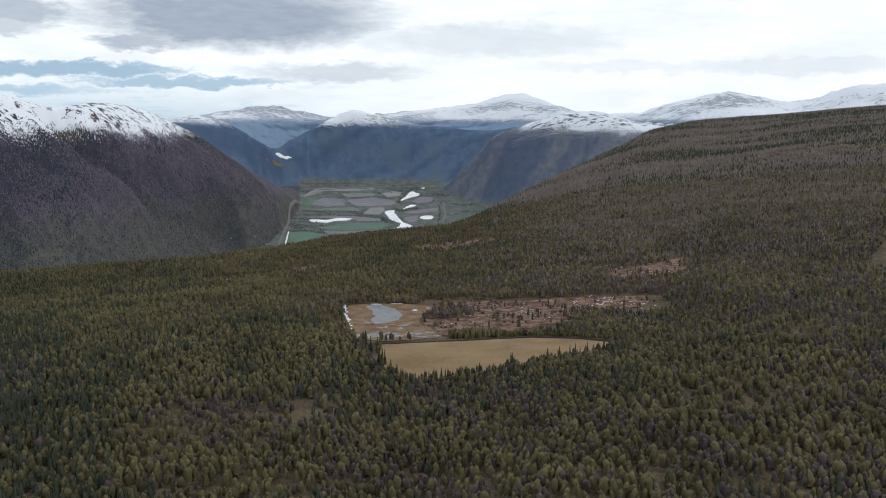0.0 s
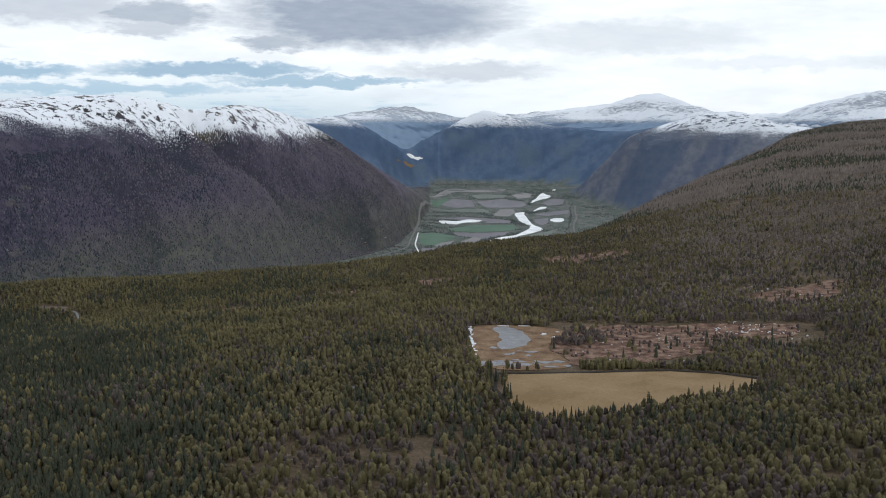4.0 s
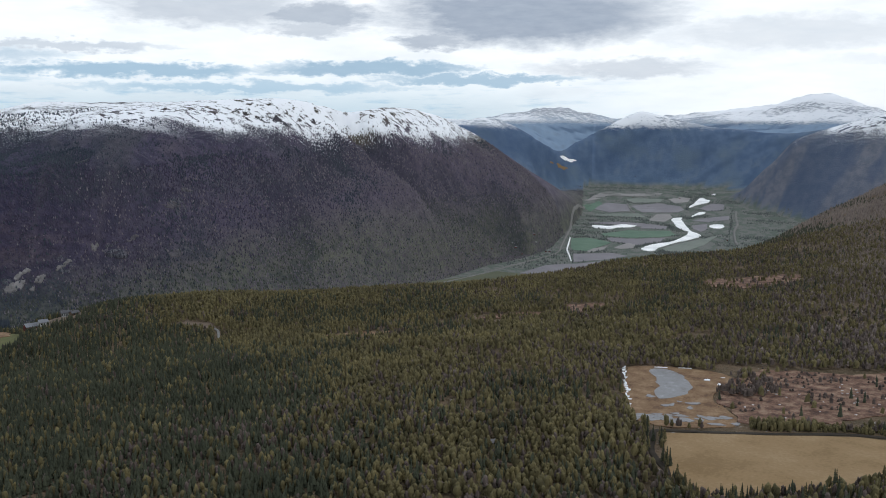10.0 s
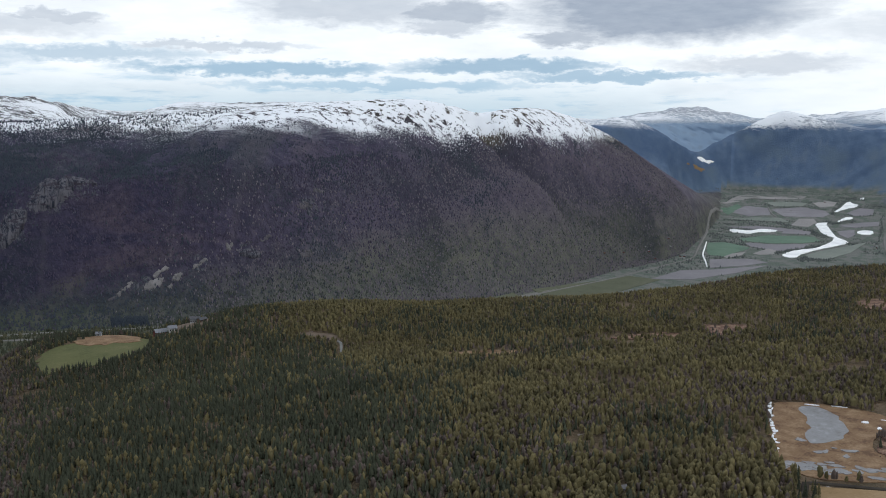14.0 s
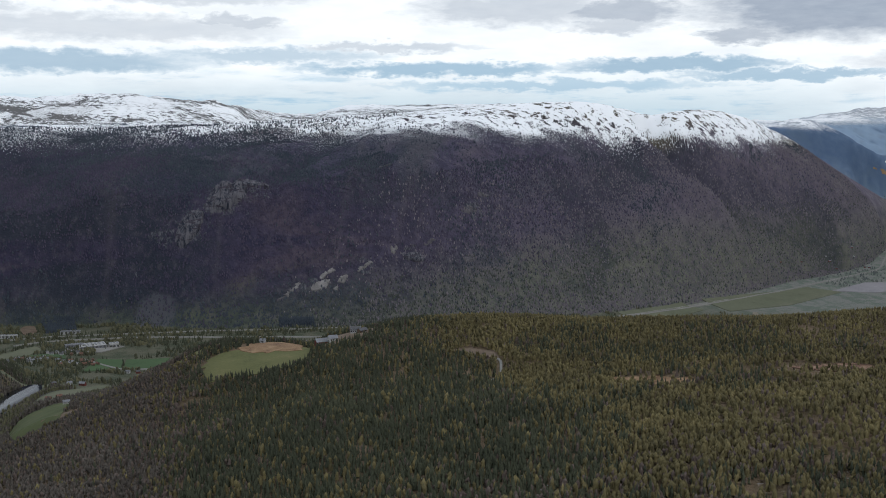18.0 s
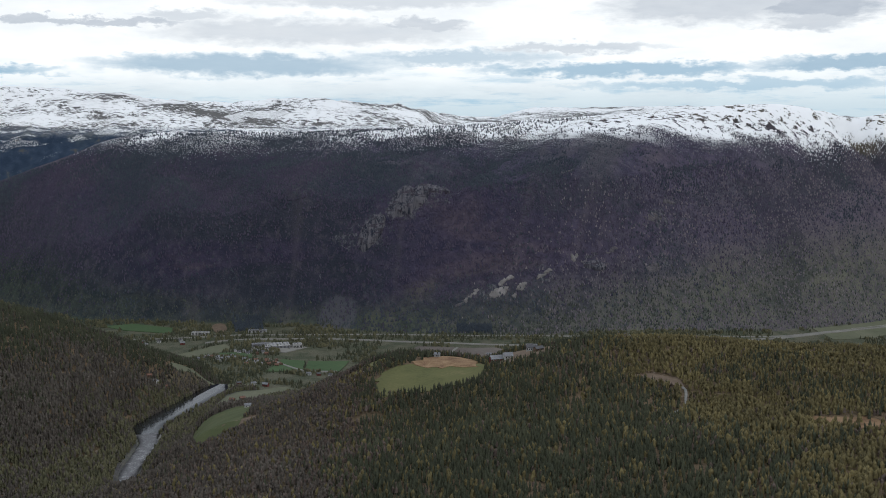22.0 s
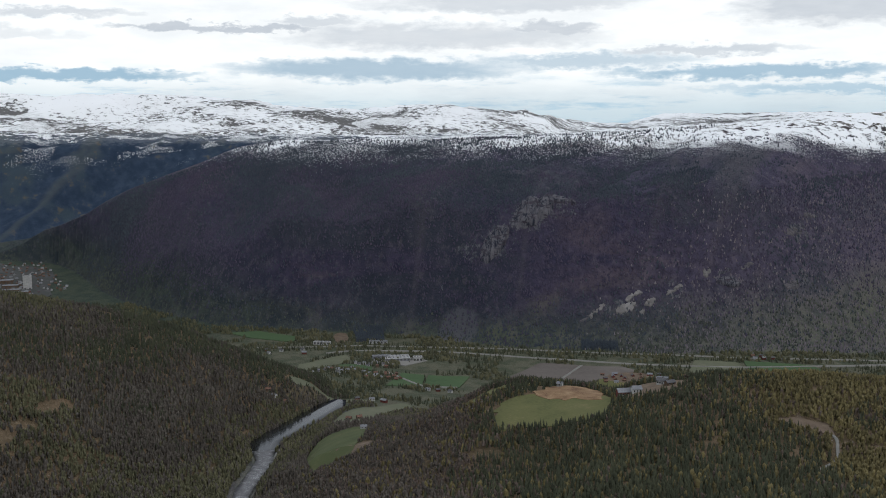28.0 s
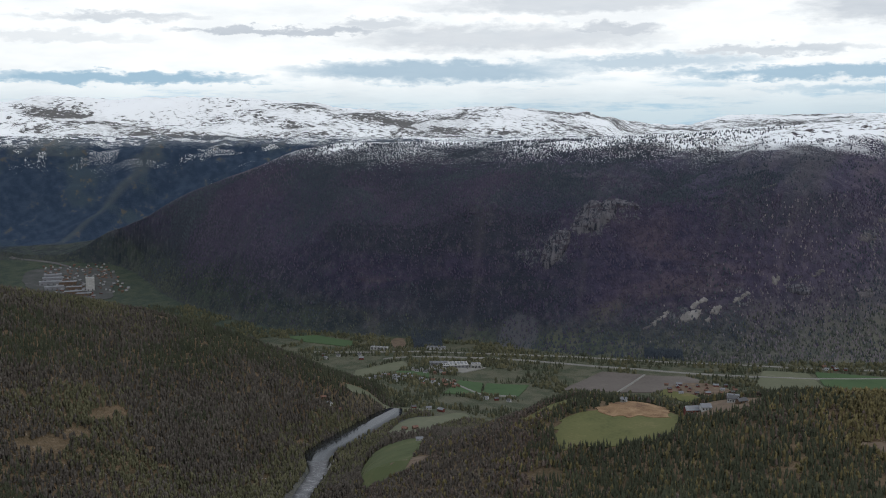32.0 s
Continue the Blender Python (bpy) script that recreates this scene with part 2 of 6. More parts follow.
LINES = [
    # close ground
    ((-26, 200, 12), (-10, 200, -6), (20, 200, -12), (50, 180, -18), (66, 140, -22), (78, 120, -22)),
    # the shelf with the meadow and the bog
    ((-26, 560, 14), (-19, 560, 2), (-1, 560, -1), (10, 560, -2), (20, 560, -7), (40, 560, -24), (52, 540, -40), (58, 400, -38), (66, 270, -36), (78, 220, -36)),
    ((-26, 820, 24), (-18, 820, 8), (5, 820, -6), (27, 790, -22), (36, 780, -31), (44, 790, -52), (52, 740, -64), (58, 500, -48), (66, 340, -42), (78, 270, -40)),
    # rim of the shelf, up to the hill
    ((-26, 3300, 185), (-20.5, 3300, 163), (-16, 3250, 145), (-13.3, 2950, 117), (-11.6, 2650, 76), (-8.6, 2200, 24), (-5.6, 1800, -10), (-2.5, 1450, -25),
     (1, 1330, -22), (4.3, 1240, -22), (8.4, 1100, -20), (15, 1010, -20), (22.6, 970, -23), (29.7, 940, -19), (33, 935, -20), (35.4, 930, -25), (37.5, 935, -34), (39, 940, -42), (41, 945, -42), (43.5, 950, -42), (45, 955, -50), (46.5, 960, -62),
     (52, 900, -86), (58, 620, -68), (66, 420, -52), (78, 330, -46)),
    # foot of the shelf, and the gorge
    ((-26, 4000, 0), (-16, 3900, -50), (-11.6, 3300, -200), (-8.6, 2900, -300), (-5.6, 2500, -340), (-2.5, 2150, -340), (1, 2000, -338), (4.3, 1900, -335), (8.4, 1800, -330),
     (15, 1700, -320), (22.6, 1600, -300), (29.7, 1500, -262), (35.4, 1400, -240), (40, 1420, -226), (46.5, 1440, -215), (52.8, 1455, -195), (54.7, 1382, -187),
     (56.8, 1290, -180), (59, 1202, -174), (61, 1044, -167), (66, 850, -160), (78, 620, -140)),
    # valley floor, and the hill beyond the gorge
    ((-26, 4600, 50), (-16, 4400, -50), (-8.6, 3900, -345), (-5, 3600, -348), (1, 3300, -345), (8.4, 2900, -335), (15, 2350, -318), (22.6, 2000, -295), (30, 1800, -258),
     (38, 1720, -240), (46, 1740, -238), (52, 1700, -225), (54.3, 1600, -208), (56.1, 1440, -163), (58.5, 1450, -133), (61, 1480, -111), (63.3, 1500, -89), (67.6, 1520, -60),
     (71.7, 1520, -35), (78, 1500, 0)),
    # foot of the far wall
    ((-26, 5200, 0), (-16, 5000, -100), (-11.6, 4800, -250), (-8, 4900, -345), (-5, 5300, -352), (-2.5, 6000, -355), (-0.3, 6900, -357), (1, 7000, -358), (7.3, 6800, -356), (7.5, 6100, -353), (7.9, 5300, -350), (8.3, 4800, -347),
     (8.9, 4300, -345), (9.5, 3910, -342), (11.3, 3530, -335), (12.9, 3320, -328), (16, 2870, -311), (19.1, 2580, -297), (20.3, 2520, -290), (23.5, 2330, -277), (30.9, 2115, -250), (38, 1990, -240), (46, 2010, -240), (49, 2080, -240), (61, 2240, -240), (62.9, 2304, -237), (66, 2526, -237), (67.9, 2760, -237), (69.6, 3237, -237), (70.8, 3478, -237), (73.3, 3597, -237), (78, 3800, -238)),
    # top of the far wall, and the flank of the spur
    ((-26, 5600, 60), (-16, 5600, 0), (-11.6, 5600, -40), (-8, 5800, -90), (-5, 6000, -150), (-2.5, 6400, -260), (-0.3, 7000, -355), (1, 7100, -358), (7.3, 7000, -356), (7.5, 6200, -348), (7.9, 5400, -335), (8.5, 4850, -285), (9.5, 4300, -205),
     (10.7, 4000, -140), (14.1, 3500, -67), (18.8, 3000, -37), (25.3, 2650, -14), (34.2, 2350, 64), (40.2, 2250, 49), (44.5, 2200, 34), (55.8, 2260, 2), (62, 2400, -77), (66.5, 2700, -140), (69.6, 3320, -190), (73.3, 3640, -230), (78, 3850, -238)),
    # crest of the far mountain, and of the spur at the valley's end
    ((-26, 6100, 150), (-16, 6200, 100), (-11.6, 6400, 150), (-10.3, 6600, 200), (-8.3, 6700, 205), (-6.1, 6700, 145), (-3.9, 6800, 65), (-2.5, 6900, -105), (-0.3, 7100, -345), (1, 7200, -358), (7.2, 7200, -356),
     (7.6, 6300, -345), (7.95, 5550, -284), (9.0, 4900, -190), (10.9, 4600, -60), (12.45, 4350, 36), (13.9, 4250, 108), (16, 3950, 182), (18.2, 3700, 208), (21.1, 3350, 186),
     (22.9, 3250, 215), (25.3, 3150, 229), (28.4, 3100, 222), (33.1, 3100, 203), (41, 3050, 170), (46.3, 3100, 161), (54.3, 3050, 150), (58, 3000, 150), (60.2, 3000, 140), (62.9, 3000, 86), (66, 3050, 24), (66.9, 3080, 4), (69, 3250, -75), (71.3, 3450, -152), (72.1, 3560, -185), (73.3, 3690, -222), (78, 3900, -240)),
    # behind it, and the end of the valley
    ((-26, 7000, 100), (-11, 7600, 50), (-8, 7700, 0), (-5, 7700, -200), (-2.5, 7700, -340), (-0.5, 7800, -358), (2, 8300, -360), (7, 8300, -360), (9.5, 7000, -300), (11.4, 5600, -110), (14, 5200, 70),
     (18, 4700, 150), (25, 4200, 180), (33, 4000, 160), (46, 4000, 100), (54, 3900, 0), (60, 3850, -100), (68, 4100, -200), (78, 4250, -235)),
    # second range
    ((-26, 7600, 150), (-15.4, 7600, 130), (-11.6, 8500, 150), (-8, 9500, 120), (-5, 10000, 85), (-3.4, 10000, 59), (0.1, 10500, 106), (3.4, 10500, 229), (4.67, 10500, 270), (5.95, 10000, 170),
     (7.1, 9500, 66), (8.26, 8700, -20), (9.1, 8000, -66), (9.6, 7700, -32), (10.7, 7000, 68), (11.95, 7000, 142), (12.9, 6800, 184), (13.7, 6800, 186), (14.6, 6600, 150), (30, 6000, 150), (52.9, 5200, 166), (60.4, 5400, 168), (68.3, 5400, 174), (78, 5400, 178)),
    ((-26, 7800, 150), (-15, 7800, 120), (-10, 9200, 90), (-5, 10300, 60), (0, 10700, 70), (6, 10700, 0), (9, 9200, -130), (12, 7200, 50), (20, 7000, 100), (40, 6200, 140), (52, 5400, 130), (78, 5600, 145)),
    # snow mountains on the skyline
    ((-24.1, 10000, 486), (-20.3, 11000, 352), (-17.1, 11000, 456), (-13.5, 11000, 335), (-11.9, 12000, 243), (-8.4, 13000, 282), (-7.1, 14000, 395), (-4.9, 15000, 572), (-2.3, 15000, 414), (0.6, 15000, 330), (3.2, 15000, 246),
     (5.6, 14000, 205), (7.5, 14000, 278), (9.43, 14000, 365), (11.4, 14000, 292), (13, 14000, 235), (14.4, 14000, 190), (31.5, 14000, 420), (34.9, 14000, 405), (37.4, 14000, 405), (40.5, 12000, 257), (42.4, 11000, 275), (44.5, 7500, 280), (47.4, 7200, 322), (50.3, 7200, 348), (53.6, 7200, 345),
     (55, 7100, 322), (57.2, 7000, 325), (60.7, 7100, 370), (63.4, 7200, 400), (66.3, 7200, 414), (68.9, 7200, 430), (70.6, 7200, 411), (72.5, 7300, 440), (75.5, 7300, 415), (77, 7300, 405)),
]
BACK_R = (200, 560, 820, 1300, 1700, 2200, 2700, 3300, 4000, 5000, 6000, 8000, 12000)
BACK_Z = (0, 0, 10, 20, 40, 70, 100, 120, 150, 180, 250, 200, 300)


def hermite(x, xp, yp):
    """Monotone cubic through the knots xp, yp (1-D), held flat past the ends."""
    xp, yp = np.asarray(xp, float), np.asarray(yp, float)
    h = np.diff(xp)
    d = np.diff(yp) / h
    m = np.zeros(len(xp))
    same = d[1:] * d[:-1] > 0
    m[1:-1] = np.where(same, 2 * d[1:] * d[:-1] / np.where(same, d[1:] + d[:-1], 1), 0)
    x = np.clip(x, xp[0], xp[-1])
    k = np.clip(np.searchsorted(xp, x) - 1, 0, len(h) - 1)
    t = (x - xp[k]) / h[k]
    return yp[k] * (1 + 2 * t) * (1 - t) ** 2 + m[k] * h[k] * t * (1 - t) ** 2 + yp[k + 1] * t * t * (3 - 2 * t) + m[k + 1] * h[k] * t * t * (t - 1)


TABLE = np.arange(-180, 180.01, 0.1)
KNOT_R, KNOT_Z = [np.zeros(len(TABLE))], [np.full(len(TABLE), -12.0)]
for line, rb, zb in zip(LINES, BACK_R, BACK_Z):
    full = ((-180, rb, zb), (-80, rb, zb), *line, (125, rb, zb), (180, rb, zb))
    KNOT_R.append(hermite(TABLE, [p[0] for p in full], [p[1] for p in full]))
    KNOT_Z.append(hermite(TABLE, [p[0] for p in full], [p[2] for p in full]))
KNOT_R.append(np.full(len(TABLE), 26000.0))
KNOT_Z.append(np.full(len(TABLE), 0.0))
KNOT_R, KNOT_Z = np.array(KNOT_R), np.array(KNOT_Z)
for i in range(1, len(KNOT_R)):
    KNOT_R[i] = np.maximum(KNOT_R[i], KNOT_R[i - 1] + 15)
STEP = np.diff(KNOT_R, axis=0)
RISE = np.diff(KNOT_Z, axis=0) / STEP
LEAN = np.zeros_like(KNOT_Z)
_ok = RISE[1:] * RISE[:-1] > 0
LEAN[1:-1] = np.where(_ok, 2 * RISE[1:] * RISE[:-1] / np.where(_ok, RISE[1:] + RISE[:-1], 1), 0)


def rough(x, y, seed=0):
    """Smooth value noise in -1..1."""
    xi, yi = np.floor(x).astype(np.int64), np.floor(y).astype(np.int64)
    u, v = x - xi, y - yi
    u, v = u * u * (3 - 2 * u), v * v * (3 - 2 * v)

    def corner(a, b):
        n = (a * 374761393 + b * 668265263 + seed * 1442695041) & 0xffffffff
        n = ((n ^ (n >> 13)) * 1274126177) & 0xffffffff
        return ((n ^ (n >> 16)) & 0xffff) / 32767.5 - 1

    return (corner(xi, yi) * (1 - u) + corner(xi + 1, yi) * u) * (1 - v) + (corner(xi, yi + 1) * (1 - u) + corner(xi + 1, yi + 1) * u) * v


def fractal(x, y, size, octaves=4, seed=0):
    total, gain = 0, 1.0
    for k in range(octaves):
        total = total + gain * rough(x / size, y / size, seed + k)
        size, gain = size * 0.47, gain * 0.5
    return total / 2


BUMP = np.array([2, 2.5, 3.0, 4.0, 5.0, 1.5, 1.5, 1.5, 12, 5, 14, 10, 20, 26, 0])


def spoke(i, r):
    k = np.zeros(len(r), np.int64)
    for j in range(1, len(KNOT_R) - 1):
        k += r > KNOT_R[j, i]
    h = STEP[k, i]
    t = np.clip((r - KNOT_R[k, i]) / h, 0, 1)
    # behind the hill over the gorge the ground drops quickly to the valley floor
    s, t = t, np.where(k == 6, 1 - (1 - t) ** (1 + 4 * np.clip((TABLE[i] - 54) / 8, 0, 1) * (TABLE[i] < 110)), t)
    z = (KNOT_Z[k, i] * (1 + 2 * t) * (1 - t) ** 2 + LEAN[k, i] * h * t * (1 - t) ** 2
         + KNOT_Z[k + 1, i] * t * t * (3 - 2 * t) + LEAN[k + 1, i] * h * t * t * (t - 1))
    return z, k + s, BUMP[k] * (1 - s) + BUMP[k + 1] * s


def lie(az, r):
    """Height, belt (which two lines it lies between) and roughness at a bearing and a distance."""
    a = (az + 180) * 10
    i = np.clip(a.astype(np.int64), 0, len(TABLE) - 2)
    f = a - i
    p, q = spoke(i, r), spoke(i + 1, r)
    return tuple(u * (1 - f) + v * f for u, v in zip(p, q))


# ravines down the far wall: plan places, half width, depth
RAVINES = (
    (((-1228, 3167), (-1163, 3141), (-1082, 3153), (-948, 3237), (-881, 3457), (-841, 3628), (-790, 3760)), 105, 95),
    (((-960, 3400), (-868, 3627), (-808, 4011)), 60, 26),
    (((-1190, 2520), (-1107, 2496), (-1050, 2455), (-1027, 2332)), 70, 30),
    (((-2157, 1528), (-1966, 1457), (-1835, 1431), (-1802, 1425)), 90, 36),
)


def ravine(x, y):
    """How deep the ravines are cut, 0 to 1, and by how many metres."""
    part_of, cut = np.zeros(len(x)), np.zeros(len(x))
    for line, half, deep in RAVINES:
        near = np.full(len(x), 1e9)
        for (x0, y0), (x1, y1) in zip(line[:-1], line[1:]):
            ex, ey = x1 - x0, y1 - y0
            t = np.clip(((x - x0) * ex + (y - y0) * ey) / (ex * ex + ey * ey), 0, 1)
            near = np.minimum(near, np.hypot(x - x0 - t * ex, y - y0 - t * ey))
        k = np.clip(1 - near * (1 + 0.35 * fractal(x, y, 60, 3, 19)) / half, 0, 1)
        part_of, cut = np.maximum(part_of, k), np.maximum(cut, deep * k * (1.4 - 0.4 * k))
    return part_of, cut


def gully(side, r):
    return 0.35 - np.abs(fractal(side, 0.16 * r, 230, 4, 17)) * 2


def land(x, y):
    """Height, belt at plan places (laid-out distances)."""
    dx, dy = x - SPOT[0], y - SPOT[1]
    r = np.hypot(dx, dy)
    az = np.degrees(np.arctan2(-dx, dy))
    z, belt, bump = lie(az, r)
    scale = np.clip(r / 1500, 0.35, 6)
    z = z + bump * fractal(x, y, 170, 4, 3) * np.minimum(scale, 1.5)
    z = z + np.where(r > 5000, 1.2, 0) * bump * fractal(x, y, 900, 4, 7)
    # gullies down the far wall and the far ranges
    side = np.radians(az) * np.where(r > 5000, 7000, 2700) + 0.35 * r
    steep = np.clip(1 - np.abs(belt - 8.1) / 0.9, 0, 1) * 34 + np.clip(1 - np.abs(belt - 10.4) / 0.55, 0, 1) * 55
    z = z + steep * gully(side, r) * np.clip((az - 9) / 6 + (belt > 9.3), 0, 1)
    z = z - ravine(x, y)[1] * np.clip((belt - 7.05) / 0.3, 0, 1)
    flat = np.clip(1.25 - np.hypot((x - 30) / 150, (y - 635) / 95), 0, 0.25) * 4
    z = z * (1 - flat) + 0.0 * flat
    gap = np.full(len(x), 1e9)
    for (x0, y0, w0, l0), (x1, y1, w1, l1) in zip(GORGE[:-1], GORGE[1:]):
        dx, dy = x1 - x0, y1 - y0
        t = np.clip(((x - x0) * dx + (y - y0) * dy) / (dx * dx + dy * dy), 0, 1)
        d = np.hypot(x - x0 - t * dx, y - y0 - t * dy) - (w0 + t * (w1 - w0)) / 2
        gap = np.minimum(gap, l0 + t * (l1 - l0) - 2.5 + np.maximum(d, 0) * 0.8)
    return np.minimum(z, gap), belt


# the gorge river: plan, width, level
GORGE = ((-1206, 952, 16, -181), (-1194, 934, 32, -181), (-1178, 908, 42, -181), (-1156, 868, 46, -181), (-1130, 822, 46, -181), (-1108, 784, 40, -181), (-1080, 764, 27, -181), (-1058, 751, 20, -177), (-1034, 739, 19, -174), (-994, 706, 18, -172), (-952, 668, 16, -171), (-915, 646, 14, -170), (-870, 636, 12, -168))


def drawn(p):
    """Where a place with laid-out distances stands: past NEAR the distance is drawn together towards the spot."""
    d = p - SPOT
    r = np.linalg.norm(d, axis=-1, keepdims=True)
    g = np.where(r > NEAR, NEAR + REACH * (np.maximum(r, NEAR) - NEAR) / (np.maximum(r, NEAR) - NEAR + REACH), r)
    return SPOT + d * g / np.maximum(r, 1)


def mesh_object(name, verts, faces, material, smooth=False, parent=None):
    """verts (n,3), faces (m,3) or (m,4) arrays to one object."""
    me = bpy.data.meshes.new(name)
    verts, faces = np.asarray(verts, np.float32), np.asarray(faces, np.int32)
    side = faces.shape[1]
    me.vertices.add(len(verts))
    me.vertices.foreach_set("co", verts.ravel())
    me.loops.add(faces.size)
    me.loops.foreach_set("vertex_index", faces.ravel())
    me.polygons.add(len(faces))
    me.polygons.foreach_set("loop_start", np.arange(0, faces.size, side, dtype=np.int32))
    me.polygons.foreach_set("use_smooth", np.full(len(faces), smooth))
    me.update(calc_edges=True)
    me.materials.append(material)
    ob = new(name, me)
    if parent is not None:
        ob.parent = parent
    return ob


from mathutils.geometry import delaunay_2d_cdt

# ---- materials ----
def material(name):
    m = bpy.data.materials.new(name)
    m.use_nodes = True
    n = Net(m.node_tree)
    out = n.add("ShaderNodeOutputMaterial")
    b = n.add("ShaderNodeBsdfPrincipled")
    n.put(b.outputs[0], out.inputs[0])
    b.inputs["Specular IOR Level"].default_value = 0.2
    return m, n, b


def surface(name, low, mid, high, size=6.0, fine=0.6, rough=0.9, bump=0.0, island=0.0, spread=0.5):
    """A rough surface whose colour drifts between three tones over size metres, with grain over fine metres."""
    m, n, b = material(name)
    where = n.add("ShaderNodeNewGeometry")
    p = where.outputs["Position"]
    big = n.noise(p, 1 / size, 4)
    small = n.noise(p, 1 / fine, 3)
    v = n.math('ADD', n.math('MULTIPLY', big, 0.65), n.math('MULTIPLY', small, 0.35))
    if island:
        v = n.math('MULTIPLY_ADD', n.math('SUBTRACT', where.outputs["Random Per Island"], 0.5), island, v)
    one = n.mix(n.ramp(v, 0.5 - spread * 0.4, 0.5), low, mid)
    n.put(n.mix(n.ramp(v, 0.5, 0.5 + spread * 0.4), one, high), b.inputs["Base Color"])
    b.inputs["Roughness"].default_value = rough
    if bump:
        k = n.add("ShaderNodeBump")
        k.inputs["Strength"].default_value = 0.6
        k.inputs["Distance"].default_value = bump
        n.put(small, k.inputs["Height"])
        n.put(k.outputs[0], b.inputs["Normal"])
    return m


def build_ground_material():
    m, n, b = material("ground")
    p = n.add("ShaderNodeNewGeometry").outputs["Position"]
    belt = n.add("ShaderNodeAttribute", attribute_name="belt").outputs["Fac"]
    z = n.add("ShaderNodeSeparateXYZ")
    n.put(p, z.inputs[0])
    x, y, z = z.outputs
    big, mid, fine = n.noise(p, 1 / 160, 5, 0.6), n.noise(p, 1 / 30, 5, 0.6), n.noise(p, 1 / 4, 4, 0.65)
    # heath and moss under the near forest
    heath = n.mix(n.ramp(mid, 0.35, 0.65), (0.080, 0.060, 0.034), (0.150, 0.106, 0.066))
    heath = n.mix(n.ramp(fine, 0.5, 0.75), heath, (0.17, 0.128, 0.085))
    drift = n.math('MULTIPLY', n.ramp(fine, 0.62, 0.68), n.ramp(big, 0.52, 0.62))
    heath = n.mix(n.math('MULTIPLY', drift, 0.7), heath, (0.55, 0.57, 0.60))
    # valley floor, farther off paled for haze
    floor = n.mix(n.ramp(mid, 0.4, 0.6), (0.062, 0.072, 0.046), (0.105, 0.103, 0.072))
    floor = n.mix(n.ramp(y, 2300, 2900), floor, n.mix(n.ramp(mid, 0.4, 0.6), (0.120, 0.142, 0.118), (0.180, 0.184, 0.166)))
    floor = n.mix(n.ramp(x, -1850, -2050), floor, n.mix(n.ramp(mid, 0.4, 0.6), (0.030, 0.044, 0.034), (0.052, 0.064, 0.044)))
    # bare birch and spruce on the far wall, blued for haze, budding green towards its foot
    wide = n.noise(n.scaled(p, 1 / 420, 1 / 420, 1 / 170), 1.0, 5, 0.6, 0.6)
    clump = n.noise(n.scaled(p, 1 / 14, 1 / 14, 1 / 24), 1.0, 5, 0.7)
    wood = n.mix(n.ramp(mid, 0.38, 0.62), (0.030, 0.029, 0.056), (0.052, 0.045, 0.078))
    wood = n.mix(n.math('MULTIPLY', n.ramp(wide, 0.46, 0.60), 0.6), wood, n.mix(mid, (0.020, 0.030, 0.040), (0.036, 0.046, 0.050)))
    wood = n.mix(n.math('MULTIPLY', n.ramp(wide, 0.46, 0.34), 0.6), wood, (0.082, 0.063, 0.078))
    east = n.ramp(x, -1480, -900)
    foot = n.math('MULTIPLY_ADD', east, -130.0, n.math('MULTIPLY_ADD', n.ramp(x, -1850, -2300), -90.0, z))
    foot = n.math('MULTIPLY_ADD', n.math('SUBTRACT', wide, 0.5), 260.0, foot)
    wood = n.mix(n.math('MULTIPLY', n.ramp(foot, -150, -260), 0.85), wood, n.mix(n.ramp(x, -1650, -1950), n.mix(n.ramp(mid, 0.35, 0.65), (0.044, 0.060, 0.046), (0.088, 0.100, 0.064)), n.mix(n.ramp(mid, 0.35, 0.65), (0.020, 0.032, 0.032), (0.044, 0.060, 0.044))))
    # haze and sunlight put into the colour of the wall's eastern end
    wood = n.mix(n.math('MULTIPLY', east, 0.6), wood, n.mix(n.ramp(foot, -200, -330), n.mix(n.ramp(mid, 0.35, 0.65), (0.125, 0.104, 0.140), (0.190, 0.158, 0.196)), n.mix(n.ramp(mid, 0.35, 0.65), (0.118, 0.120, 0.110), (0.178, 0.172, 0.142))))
    wood = n.mix(n.math('MULTIPLY', n.ramp(clump, 0.52, 0.66), 0.45), wood, (0.110, 0.094, 0.108))
    wood = n.mix(n.math('MULTIPLY', n.ramp(clump, 0.48, 0.34), 0.5), wood, (0.026, 0.028, 0.042))
    # relief shading painted in: gullies darkened, ribs between them lightened
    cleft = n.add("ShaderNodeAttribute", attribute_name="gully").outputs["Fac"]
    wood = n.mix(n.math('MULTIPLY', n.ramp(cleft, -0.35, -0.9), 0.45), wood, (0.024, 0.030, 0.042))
    wood = n.mix(n.math('MULTIPLY', n.ramp(cleft, 0.22, 0.36), 0.3), wood, (0.098, 0.084, 0.094))
    tallness = n.math('MULTIPLY_ADD', n.ramp(x, -1900, -1100), -50.0, z)
    # high fell: heather and stones, blue-grey haze tint on the skyline ahead
    fell = n.mix(n.ramp(mid, 0.4, 0.6), (0.075, 0.066, 0.050), (0.13, 0.112, 0.085))
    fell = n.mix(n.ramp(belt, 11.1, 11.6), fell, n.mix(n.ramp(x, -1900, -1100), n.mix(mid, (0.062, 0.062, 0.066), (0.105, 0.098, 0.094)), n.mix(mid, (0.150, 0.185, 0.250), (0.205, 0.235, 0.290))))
    # woods of the second range, haze painted in as blue
    west = n.mix(n.ramp(mid, 0.35, 0.65), (0.020, 0.036, 0.066), (0.034, 0.054, 0.088))
    west = n.mix(n.ramp(big, 0.5, 0.65), west, (0.040, 0.060, 0.080))
